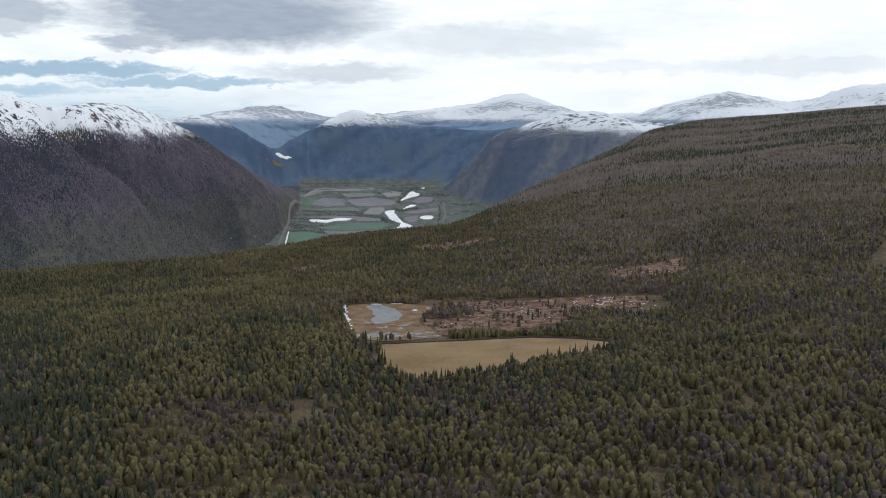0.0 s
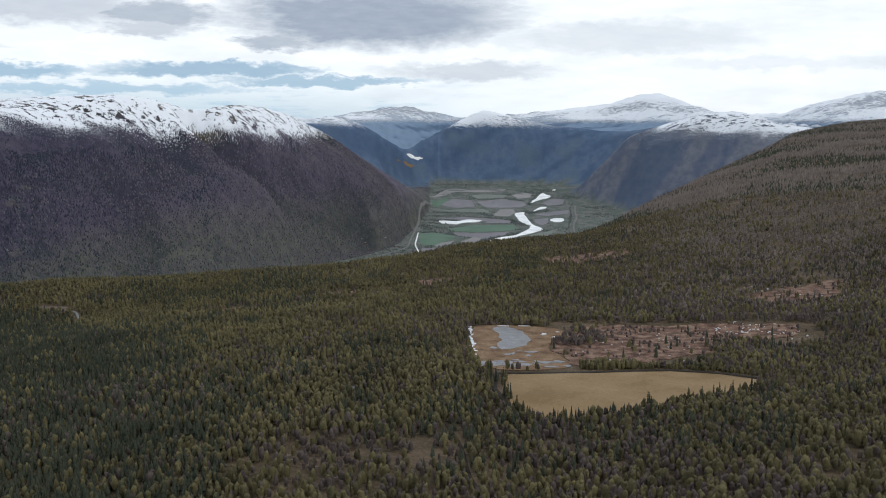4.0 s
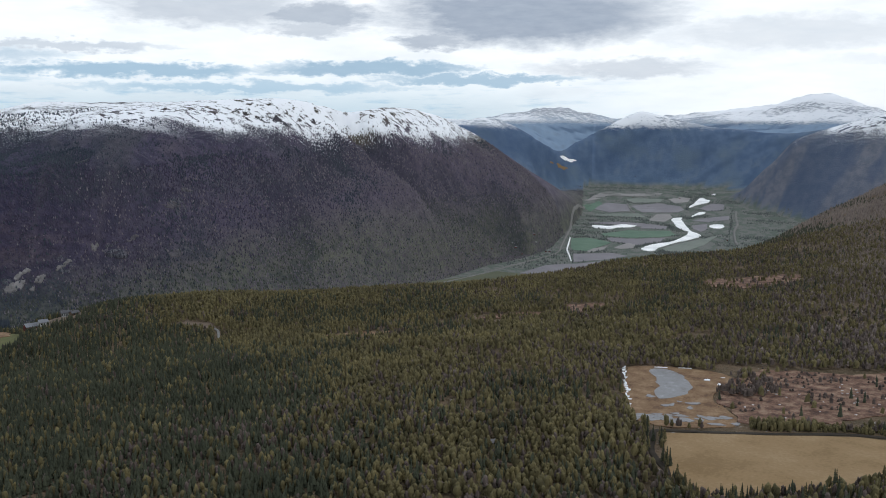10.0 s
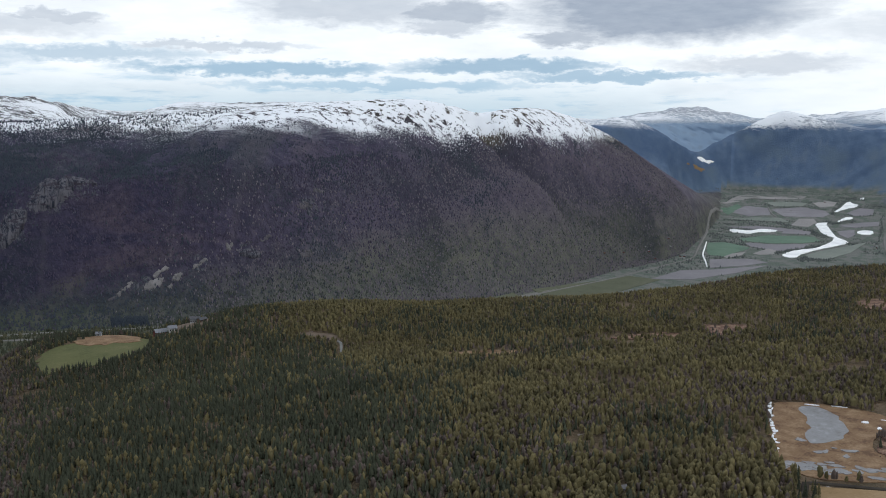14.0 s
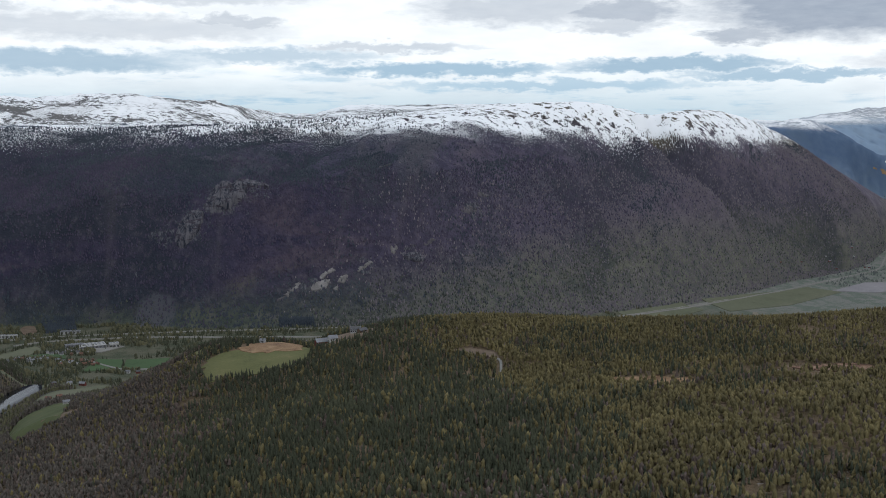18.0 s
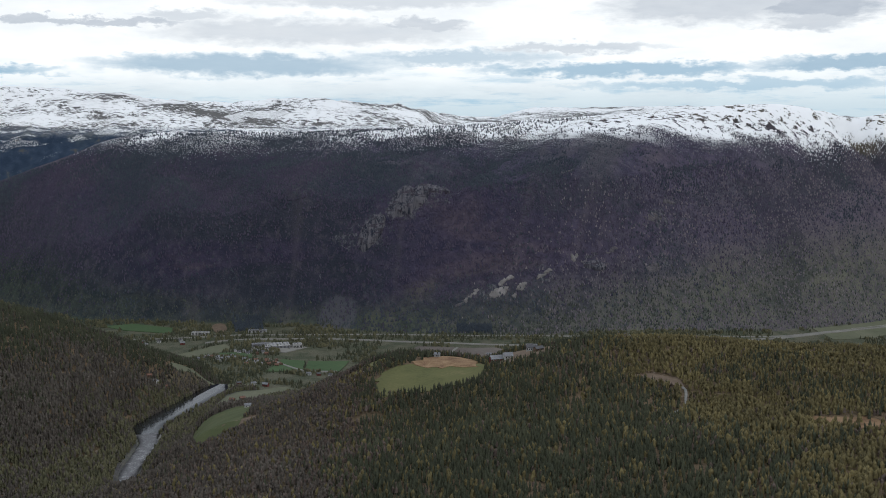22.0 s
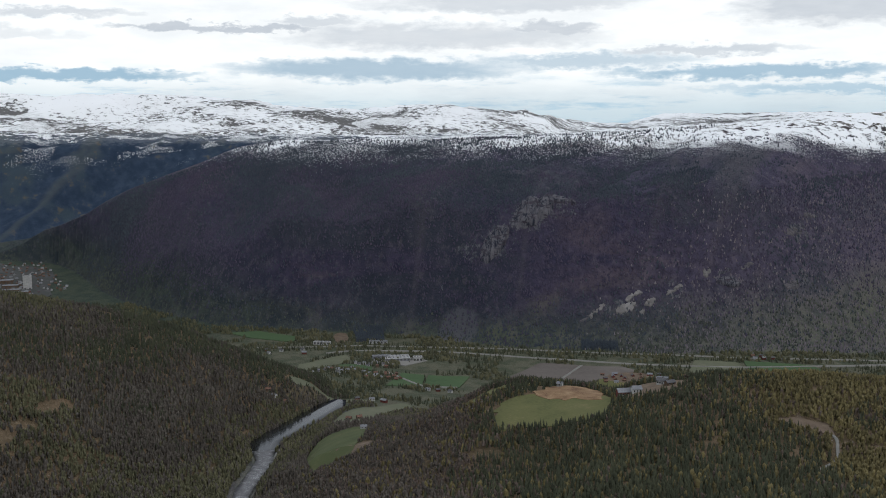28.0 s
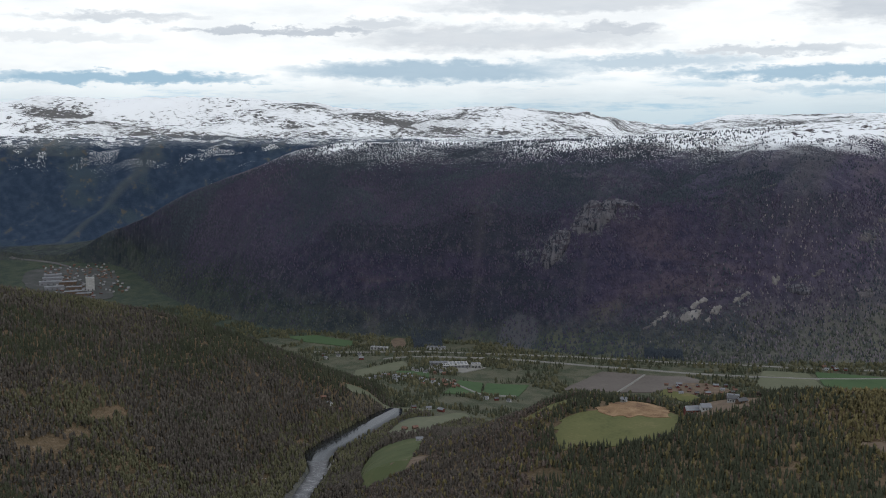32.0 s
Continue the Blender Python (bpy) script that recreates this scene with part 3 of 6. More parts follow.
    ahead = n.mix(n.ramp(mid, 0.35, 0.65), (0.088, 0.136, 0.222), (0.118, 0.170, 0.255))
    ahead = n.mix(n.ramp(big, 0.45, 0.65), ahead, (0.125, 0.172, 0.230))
    # lower slopes ahead are paler, as haze would make them
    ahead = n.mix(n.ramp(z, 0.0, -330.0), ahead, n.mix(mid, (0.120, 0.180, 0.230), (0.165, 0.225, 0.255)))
    # the farthest slopes get a still paler haze blue
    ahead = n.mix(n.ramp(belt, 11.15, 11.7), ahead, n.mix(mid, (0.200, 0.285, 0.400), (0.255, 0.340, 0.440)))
    # the nearer spur: bare woods lightened and blued for haze, green towards its foot
    spur = n.mix(n.ramp(mid, 0.35, 0.65), (0.135, 0.150, 0.190), (0.195, 0.200, 0.230))
    spur = n.mix(n.ramp(n.math('MULTIPLY_ADD', big, 160.0, z), -40.0, -190.0), spur, (0.160, 0.205, 0.200))
    ahead = n.mix(n.ramp(belt, 9.7, 9.2), ahead, spur)
    # the far ranges get painted relief shading along gullies and ribs too
    west = n.mix(n.math('MULTIPLY', n.ramp(cleft, 0.1, 0.36), 0.6), west, (0.070, 0.082, 0.086))
    west = n.mix(n.math('MULTIPLY', n.ramp(mid, 0.56, 0.66), n.ramp(big, 0.42, 0.55)), west, (0.088, 0.080, 0.072))
    ahead = n.mix(n.math('MULTIPLY', n.ramp(cleft, 0.05, -0.5), 0.6), ahead, (0.060, 0.098, 0.170))
    ahead = n.mix(n.math('MULTIPLY', n.ramp(cleft, 0.15, 0.36), 0.4), ahead, (0.175, 0.215, 0.260))
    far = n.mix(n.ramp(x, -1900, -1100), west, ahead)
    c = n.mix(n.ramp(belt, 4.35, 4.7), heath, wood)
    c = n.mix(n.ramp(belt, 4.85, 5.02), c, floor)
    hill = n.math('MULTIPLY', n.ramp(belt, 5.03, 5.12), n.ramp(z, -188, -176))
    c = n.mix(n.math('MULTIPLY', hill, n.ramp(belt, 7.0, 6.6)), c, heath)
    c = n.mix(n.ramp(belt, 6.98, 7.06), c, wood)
    c = n.mix(n.math('MULTIPLY', n.math('MULTIPLY', n.ramp(belt, 8.45, 8.8), n.ramp(x, -2050, -1750)), n.ramp(z, 50, 100)), c, fell)
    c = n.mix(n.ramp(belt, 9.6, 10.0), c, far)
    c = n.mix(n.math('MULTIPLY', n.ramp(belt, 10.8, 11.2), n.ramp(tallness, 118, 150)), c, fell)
    # the spur at the valley's end wears the same haze-tinted far woods
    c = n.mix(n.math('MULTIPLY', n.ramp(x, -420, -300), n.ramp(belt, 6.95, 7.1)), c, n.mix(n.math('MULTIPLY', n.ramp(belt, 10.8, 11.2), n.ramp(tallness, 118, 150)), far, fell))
    flat = n.add("ShaderNodeAttribute", attribute_name="flat").outputs["Fac"]
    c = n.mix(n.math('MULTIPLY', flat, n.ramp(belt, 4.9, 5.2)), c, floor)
    # bare cliffs
    crag = 0.0
    for at, size in (((-1570, 1675, 12), 85), ((-1545, 1745, 26), 70), ((-1600, 1602, -45), 60), ((-1643, 1564, -70), 45), ((-1245, 2150, -40), 44), ((-1205, 2100, -128), 34), ((-1380, 1720, -170), 40), ((-1325, 1830, -140), 34)):
        d = n.add("ShaderNodeVectorMath", operation='DISTANCE')
        n.put(p, d.inputs[0])
        d.inputs[1].default_value = at
        crag = n.math('MAXIMUM', crag, n.ramp(d.outputs["Value"], float(size), size * 0.25))
    face = n.noise(n.scaled(p, 1 / 16, 1 / 16, 1 / 34), 1.0, 6, 0.7, 0.5)
    crag = n.ramp(n.math('MULTIPLY_ADD', crag, 0.24, face), 0.66, 0.74)
    stone = n.mix(n.ramp(n.noise(n.scaled(p, 1 / 5, 1 / 5, 1 / 22), 1.0, 5, 0.7), 0.35, 0.62), (0.030, 0.034, 0.046), (0.120, 0.120, 0.132))
    c = n.mix(crag, c, stone)
    d = n.add("ShaderNodeVectorMath", operation='DISTANCE')
    n.put(p, d.inputs[0])
    d.inputs[1].default_value = (-1608, 1500, -214)
    c = n.mix(n.math('MULTIPLY', n.ramp(n.math('MULTIPLY_ADD', mid, 30.0, d.outputs["Value"]), 66.0, 52.0), 0.8), c, (0.088, 0.090, 0.104))
    # snow: closed under the crest with bare ridges, breaking up into flecks at the tree line
    # bearing and log distance from the spot, pattern sizes fitted to the camera's view
    plan = n.add("ShaderNodeAttribute", attribute_name="plan").outputs["Vector"]
    bare = n.noise(n.scaled(plan, 2.3, 2.4, 1), 1.0, 8, 0.7, 0.4)
    dome = n.noise(n.scaled(plan, 0.35, 0.5, 1), 1.0, 3, 0.5, 0.3)
    edge = n.noise(n.scaled(plan, 0.3, 0.35, 1), 1.0, 4, 0.6, 0.3)
    fleck = n.noise(n.scaled(plan, 14.0, 6.0, 1), 1.0, 5, 0.75, 0.2)
    line = n.math('MULTIPLY_ADD', n.math('SUBTRACT', edge, 0.5), 130.0, n.math('MULTIPLY_ADD', east, 28.0, z))
    open_snow = n.ramp(n.math('MULTIPLY_ADD', n.math('SUBTRACT', fleck, 0.5), 0.16, n.math('MULTIPLY_ADD', n.math('SUBTRACT', dome, 0.5), 0.35, bare)), 0.575, 0.56)
    closed = n.math('MULTIPLY', n.ramp(n.math('MULTIPLY_ADD', n.math('SUBTRACT', fleck, 0.5), 150.0, line), 132.0, 142.0), open_snow)
    thin = n.math('MULTIPLY', n.ramp(n.math('MULTIPLY_ADD', n.math('SUBTRACT', line, 138.0), 0.0024, fleck), 0.50, 0.53), n.math('MULTIPLY', n.ramp(line, 10.0, 80.0), n.ramp(line, 165.0, 140.0)))
    near_snow = n.math('MULTIPLY', n.math('MULTIPLY', n.math('MAXIMUM', closed, n.math('MULTIPLY', thin, 0.85)), n.ramp(belt, 8.2, 8.5)), n.ramp(belt, 10.2, 9.6))
    # far fells: open snow with short streaks of bare rock, more of it lower down
    wind = n.noise(n.scaled(plan, 2.8, 2.6, 1), 1.0, 8, 0.72, 0.5)
    patchy = n.noise(n.scaled(plan, 0.16, 0.12, 1), 1.0, 4, 0.55, 0.4)
    tall = n.math('MULTIPLY_ADD', n.math('MULTIPLY', n.ramp(x, -1900, -1100), n.ramp(belt, 11.2, 11.5)), -20.0, z)
    tall = n.math('MULTIPLY_ADD', n.math('SUBTRACT', wind, 0.5), 90.0, tall)
    tall = n.math('MULTIPLY_ADD', n.math('SUBTRACT', fleck, 0.5), 60.0, tall)
    rock = n.math('MULTIPLY_ADD', n.math('SUBTRACT', fleck, 0.5), 0.12, n.math('MULTIPLY_ADD', n.math('SUBTRACT', patchy, 0.5), 0.7, wind))
    rock = n.math('MULTIPLY_ADD', n.ramp(x, -1900, -1100), -0.06, rock)
    rock = n.math('MULTIPLY', n.ramp(n.math('MULTIPLY_ADD', n.ramp(tall, 300.0, 130.0), 0.10, rock), 0.565, 0.585), n.math('MULTIPLY_ADD', n.ramp(x, -1900, -1100), -0.3, 0.92))
    spread = n.math('MULTIPLY', n.math('MULTIPLY', n.ramp(tall, 126.0, 142.0), n.math('SUBTRACT', 1.0, rock)), n.ramp(belt, 10.55, 10.8))
    low_snow = n.math('MULTIPLY', n.ramp(n.math('MULTIPLY_ADD', n.math('SUBTRACT', z, 60.0), 0.0012, fleck), 0.57, 0.61), n.math('MULTIPLY', n.ramp(belt, 10.3, 10.6), n.ramp(x, -1700, -2000)))
    snow = n.math('MAXIMUM', near_snow, n.math('MAXIMUM', spread, n.math('MULTIPLY', n.math('MULTIPLY', low_snow, n.ramp(edge, 0.54, 0.58)), 0.85)))
    c = n.mix(snow, c, (0.86, 0.88, 0.90))
    n.put(c, b.inputs["Base Color"])
    b.inputs["Roughness"].default_value = 0.92
    k = n.add("ShaderNodeBump")
    k.inputs["Strength"].default_value = 0.8
    k.inputs["Distance"].default_value = 5.0
    n.put(n.math('MULTIPLY', fine, n.math('SUBTRACT', 1.0, snow)), k.inputs["Height"])
    n.put(k.outputs[0], b.inputs["Normal"])
    return m


ground_mat = build_ground_material()
pine_mat = surface("pine_needles", (0.060, 0.052, 0.025), (0.106, 0.090, 0.041), (0.160, 0.132, 0.059), 45, 0.7, 0.85, 0.5, 0.24, 0.5)
spruce_mat = surface("spruce_needles", (0.026, 0.031, 0.019), (0.043, 0.048, 0.029), (0.064, 0.068, 0.040), 45, 0.7, 0.85, 0.5, 0.14, 0.5)
birch_mat = surface("bare_birch_twigs", (0.060, 0.046, 0.040), (0.088, 0.068, 0.058), (0.122, 0.097, 0.083), 45, 0.7, 0.9, 0.3, 0.22, 0.5)
# grey birch of the eastern hill, lightened partly for haze
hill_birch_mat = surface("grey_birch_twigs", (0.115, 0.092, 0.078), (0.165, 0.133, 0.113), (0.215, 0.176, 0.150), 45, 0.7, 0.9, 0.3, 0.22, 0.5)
# darker copy of the birch tone, standing in for shade at the gorge
gorge_mat = surface("shaded_birch_twigs", (0.050, 0.043, 0.037), (0.070, 0.061, 0.052), (0.094, 0.083, 0.070), 40, 3.0, 0.9, 0, 0.25)
bud_mat = surface("budding_birch", (0.050, 0.050, 0.030), (0.078, 0.077, 0.044), (0.108, 0.102, 0.058), 40, 3.0, 0.9, 0, 0.3)
# twig tone of the far wall with haze blue mixed in
wall_wood_mat = surface("far_birch_wood", (0.033, 0.030, 0.054), (0.050, 0.043, 0.070), (0.070, 0.058, 0.084), 130, 12, 0.9, 0, 0.2)
# lighter copy of the wall birch: haze and sunlight in its colour
hazed_wood_mat = surface("far_hazed_birch", (0.086, 0.078, 0.094), (0.124, 0.110, 0.124), (0.168, 0.150, 0.156), 130, 12, 0.9, 0, 0.2)
# hedge green lightened to carry the valley haze
hedge_mat = surface("hazed_hedge", (0.070, 0.082, 0.080), (0.100, 0.112, 0.105), (0.135, 0.145, 0.130), 60, 9, 0.9, 0, 0.4)
wall_bud_mat = surface("far_budding_wood", (0.032, 0.038, 0.036), (0.048, 0.056, 0.047), (0.068, 0.074, 0.058), 90, 12, 0.9, 0, 0.4)
# needle tone of the far wall, also blued for haze
wall_spruce_mat = surface("far_spruce_wood", (0.024, 0.033, 0.048), (0.036, 0.046, 0.060), (0.052, 0.064, 0.074), 110, 12, 0.9, 0, 0.2)
bark_mat = surface("pine_bark", (0.06, 0.04, 0.03), (0.12, 0.08, 0.055), (0.17, 0.12, 0.09), 1.0, 0.2)
straw_mat = surface("straw_grass", (0.202, 0.132, 0.063), (0.254, 0.17, 0.086), (0.297, 0.208, 0.114), 28, 1.6, 0.95, 0.1, 0, 0.36)
bog_mat = surface("bog_moss", (0.062, 0.036, 0.027), (0.155, 0.088, 0.060), (0.26, 0.175, 0.12), 7, 0.9, 0.95, 0.3, 0, 0.26)
sedge_mat = surface("yellow_sedge", (0.117, 0.068, 0.04), (0.198, 0.123, 0.068), (0.27, 0.183, 0.109), 10, 1.2, 0.95, 0.2, 0, 0.32)
grass_mat = surface("meadow_grass", (0.07, 0.078, 0.029), (0.102, 0.104, 0.041), (0.156, 0.132, 0.064), 30, 2.5, 0.95, 0.1)
green_mat = surface("spring_grass", (0.043, 0.075, 0.034), (0.056, 0.093, 0.043), (0.072, 0.106, 0.051), 60, 6, 0.95)
dull_mat = surface("dull_pasture", (0.085, 0.095, 0.060), (0.112, 0.118, 0.078), (0.145, 0.145, 0.100), 80, 8, 0.95)
plough_mat = surface("ploughed_soil", (0.092, 0.080, 0.072), (0.120, 0.104, 0.095), (0.150, 0.132, 0.120), 70, 5, 0.95)
stubble_mat = surface("pale_stubble", (0.155, 0.135, 0.103), (0.20, 0.175, 0.137), (0.245, 0.215, 0.17), 70, 6, 0.95)
# far copies of the field tones, paler and bluer to paint in haze
far_dull_mat = surface("hazed_pasture", (0.163, 0.189, 0.161), (0.208, 0.227, 0.196), (0.247, 0.26, 0.231), 80, 8, 0.95)
far_plough_mat = surface("hazed_soil", (0.182, 0.176, 0.189), (0.227, 0.215, 0.224), (0.267, 0.254, 0.266), 70, 6, 0.95)
far_stubble_mat = surface("hazed_stubble", (0.227, 0.218, 0.21), (0.28, 0.267, 0.255), (0.332, 0.312, 0.297), 70, 6, 0.95)
far_green_mat = surface("hazed_spring_grass", (0.111, 0.169, 0.126), (0.137, 0.202, 0.147), (0.163, 0.221, 0.165), 70, 6, 0.95)
earth_mat = surface("bare_earth", (0.086, 0.062, 0.044), (0.130, 0.096, 0.070), (0.180, 0.140, 0.106), 9, 1.0, 0.95)
road_mat = surface("pale_road", (0.15, 0.145, 0.135), (0.20, 0.195, 0.18), (0.26, 0.25, 0.235), 30, 3, 0.9)
rock_mat = surface("grey_rock", (0.078, 0.074, 0.073), (0.156, 0.148, 0.146), (0.25, 0.238, 0.234), 26, 5, 0.9, 1.2)
weathered_mat = surface("weathered_rock", (0.052, 0.050, 0.058), (0.095, 0.090, 0.098), (0.155, 0.146, 0.150), 16, 3, 0.9, 1.2)


def build_cliff_material():
    m, n, b = material("cliff_rock")
    p = n.add("ShaderNodeNewGeometry").outputs["Position"]
    ribs = n.noise(n.scaled(p, 1 / 7, 1 / 7, 1 / 42), 1.0, 6, 0.68, 0.4)
    ledge = n.noise(n.scaled(p, 1 / 30, 1 / 30, 1 / 6), 1.0, 5, 0.6, 0.5)
    c = n.mix(n.ramp(ribs, 0.40, 0.56), (0.018, 0.022, 0.036), (0.122, 0.119, 0.134))
    c = n.mix(n.ramp(ledge, 0.52, 0.62), c, (0.050, 0.044, 0.058))
    n.put(c, b.inputs["Base Color"])
    b.inputs["Roughness"].default_value = 0.9
    k = n.add("ShaderNodeBump")
    k.inputs["Distance"].default_value = 3.0
    n.put(ribs, k.inputs["Height"])
    n.put(k.outputs[0], b.inputs["Normal"])
    return m


dark_rock_mat = build_cliff_material()
scree_mat = surface("scree", (0.075, 0.072, 0.076), (0.095, 0.092, 0.095), (0.125, 0.118, 0.118), 20, 4, 0.95)
snow_mat = surface("old_snow", (0.62, 0.64, 0.67), (0.78, 0.80, 0.82), (0.88, 0.89, 0.90), 6, 0.8, 0.6)
ice_mat = surface("grey_ice", (0.120, 0.110, 0.100), (0.185, 0.182, 0.182), (0.275, 0.275, 0.282), 7, 1.4, 0.4)
red_mat = surface("red_boards", (0.085, 0.028, 0.024), (0.115, 0.038, 0.032), (0.15, 0.05, 0.042), 4, 0.4)
white_mat = surface("white_boards", (0.24, 0.24, 0.235), (0.34, 0.34, 0.335), (0.46, 0.46, 0.45), 4, 0.4)
brown_mat = surface("brown_boards", (0.06, 0.04, 0.028), (0.10, 0.07, 0.05), (0.15, 0.11, 0.08), 4, 0.4)
slate_mat = surface("dark_roof", (0.05, 0.05, 0.055), (0.085, 0.085, 0.09), (0.13, 0.13, 0.135), 3, 0.5, 0.6)
tin_mat = surface("grey_sheet_roof", (0.12, 0.125, 0.135), (0.17, 0.175, 0.19), (0.23, 0.24, 0.255), 6, 0.7, 0.45)
tile_mat = surface("brown_tile_roof", (0.09, 0.05, 0.04), (0.14, 0.08, 0.06), (0.19, 0.11, 0.085), 3, 0.5, 0.8)
pane_mat = surface("dark_window", (0.02, 0.022, 0.026), (0.03, 0.033, 0.04), (0.045, 0.05, 0.06), 2, 0.5, 0.12)
bank_mat = surface("bank_grass", (0.048, 0.060, 0.026), (0.070, 0.084, 0.036), (0.100, 0.098, 0.048), 26, 2.5, 0.95, 0.1)
dry_mat = surface("dry_bank_grass", (0.066, 0.054, 0.034), (0.098, 0.080, 0.050), (0.134, 0.112, 0.070), 12, 1.5, 0.95, 0.2)
town_mat = surface("town_streets", (0.034, 0.040, 0.036), (0.056, 0.058, 0.056), (0.095, 0.095, 0.095), 40, 6, 0.95)
ditch_mat = surface("dark_ditch", (0.020, 0.016, 0.012), (0.035, 0.028, 0.020), (0.05, 0.04, 0.03), 5, 0.8)


def water(name, color, rough, ripple=0.25):
    m, n, b = material(name)
    p = n.add("ShaderNodeNewGeometry").outputs["Position"]
    n.put(n.mix(n.noise(p, 0.05, 3), color, tuple(c * 1.7 for c in color)), b.inputs["Base Color"])
    b.inputs["Roughness"].default_value = rough
    b.inputs["Specular IOR Level"].default_value = 0.4
    b.inputs["IOR"].default_value = 1.4
    k = n.add("ShaderNodeBump")
    k.inputs["Strength"].default_value = ripple
    k.inputs["Distance"].default_value = 0.15
    n.put(n.noise(p, 0.5, 3), k.inputs["Height"])
    n.put(k.outputs[0], b.inputs["Normal"])
    return m


water_mat = water("river_water", (0.012, 0.014, 0.016), 0.09, 0.08)
rapid_mat = surface("white_rapids", (0.045, 0.045, 0.048), (0.105, 0.105, 0.112), (0.30, 0.306, 0.312), 6, 1.5, 0.5)
# near-white base colour paints the sky's glare on the far water
flood_mat = water("glare_white_water", (0.80, 0.80, 0.77), 0.06, 0.0)


# ---- ground ----
def build_ground():
    fine = np.concatenate([np.arange(-27, 7.2, 0.18), np.arange(7.2, 11, 0.06), np.arange(11, 81, 0.18)])
    coarse = np.arange(84, 331, 3.0)
    az = np.concatenate([fine, coarse])
    az = np.where(az > 180, az - 360, az)
    rows = np.concatenate([[0.02], np.arange(40, 320, 20), np.arange(320, 1600, 12), np.arange(1600, 3500, 15), np.arange(3500, 5600, 26), np.geomspace(5600, 24000, 66)])
    aa, rr = np.meshgrid(az, rows)
    x = SPOT[0] - np.sin(np.radians(aa)) * rr
    y = SPOT[1] + np.cos(np.radians(aa)) * rr
    z, belt = land(x.ravel(), y.ravel())
    p = drawn(np.stack([x.ravel(), y.ravel(), z], 1))
    n, m = len(az), len(rows)
    i, j = np.meshgrid(np.arange(n), np.arange(m - 1))
    a, b = i + j * n, (i + 1) % n + j * n
    faces = np.stack([a.ravel(), b.ravel(), (b + n).ravel(), (a + n).ravel()], 1)[:, ::-1]
    ob = mesh_object("ground", p, faces, ground_mat, True)
    at = ob.data.attributes.new("belt", 'FLOAT', 'POINT')
    at.data.foreach_set("value", belt.astype(np.float32))
    side = np.radians(aa.ravel()) * np.where(rr.ravel() > 5000, 7000, 2700) + 0.35 * rr.ravel()
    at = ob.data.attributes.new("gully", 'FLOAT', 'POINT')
    # ravines are subtracted so that the painted shading darkens them as well
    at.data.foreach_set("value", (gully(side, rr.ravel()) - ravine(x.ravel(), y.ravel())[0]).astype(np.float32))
    at = ob.data.attributes.new("plan", 'FLOAT_VECTOR', 'POINT')
    at.data.foreach_set("vector", np.stack([aa.ravel(), np.degrees(np.log(rr.ravel())), np.zeros(aa.size)], 1).astype(np.float32).ravel())
    at = ob.data.attributes.new("flat", 'FLOAT', 'POINT')
    at.data.foreach_set("value", (np.clip((-318 - z) / 14, 0, 1) * np.where(rr.ravel() > 4600, np.clip((-338 - z) / 6, 0, 1), 1) * (rr.ravel() > 2300) * ((aa.ravel() < 7.7) | (belt < 7.03))).astype(np.float32))
    tagged(ob, "wooded valley land rising to snow-streaked mountains", "ground", kind="structure")


build_ground()

# ---- patches, roads and water, laid over the ground ----
OPEN = []            # outlines that no tree stands in
LANES = []           # centre lines with a half width that no tree stands in


def inside(x, y, outline):
    hit = np.zeros(len(x), bool)
    for (x0, y0), (x1, y1) in zip(outline, outline[1:] + outline[:1]):
        if y0 == y1:
            continue
        cross = (y0 > y) != (y1 > y)
        hit ^= cross & (x < (x1 - x0) * (y - y0) / (y1 - y0) + x0)
    return hit


def beside(x, y, line):
    best = np.full(len(x), 1e9)
    for (x0, y0), (x1, y1) in zip(line[:-1], line[1:]):
        dx, dy = x1 - x0, y1 - y0
        t = np.clip(((x - x0) * dx + (y - y0) * dy) / (dx * dx + dy * dy), 0, 1)
        best = np.minimum(best, np.hypot(x - x0 - t * dx, y - y0 - t * dy))
    return best


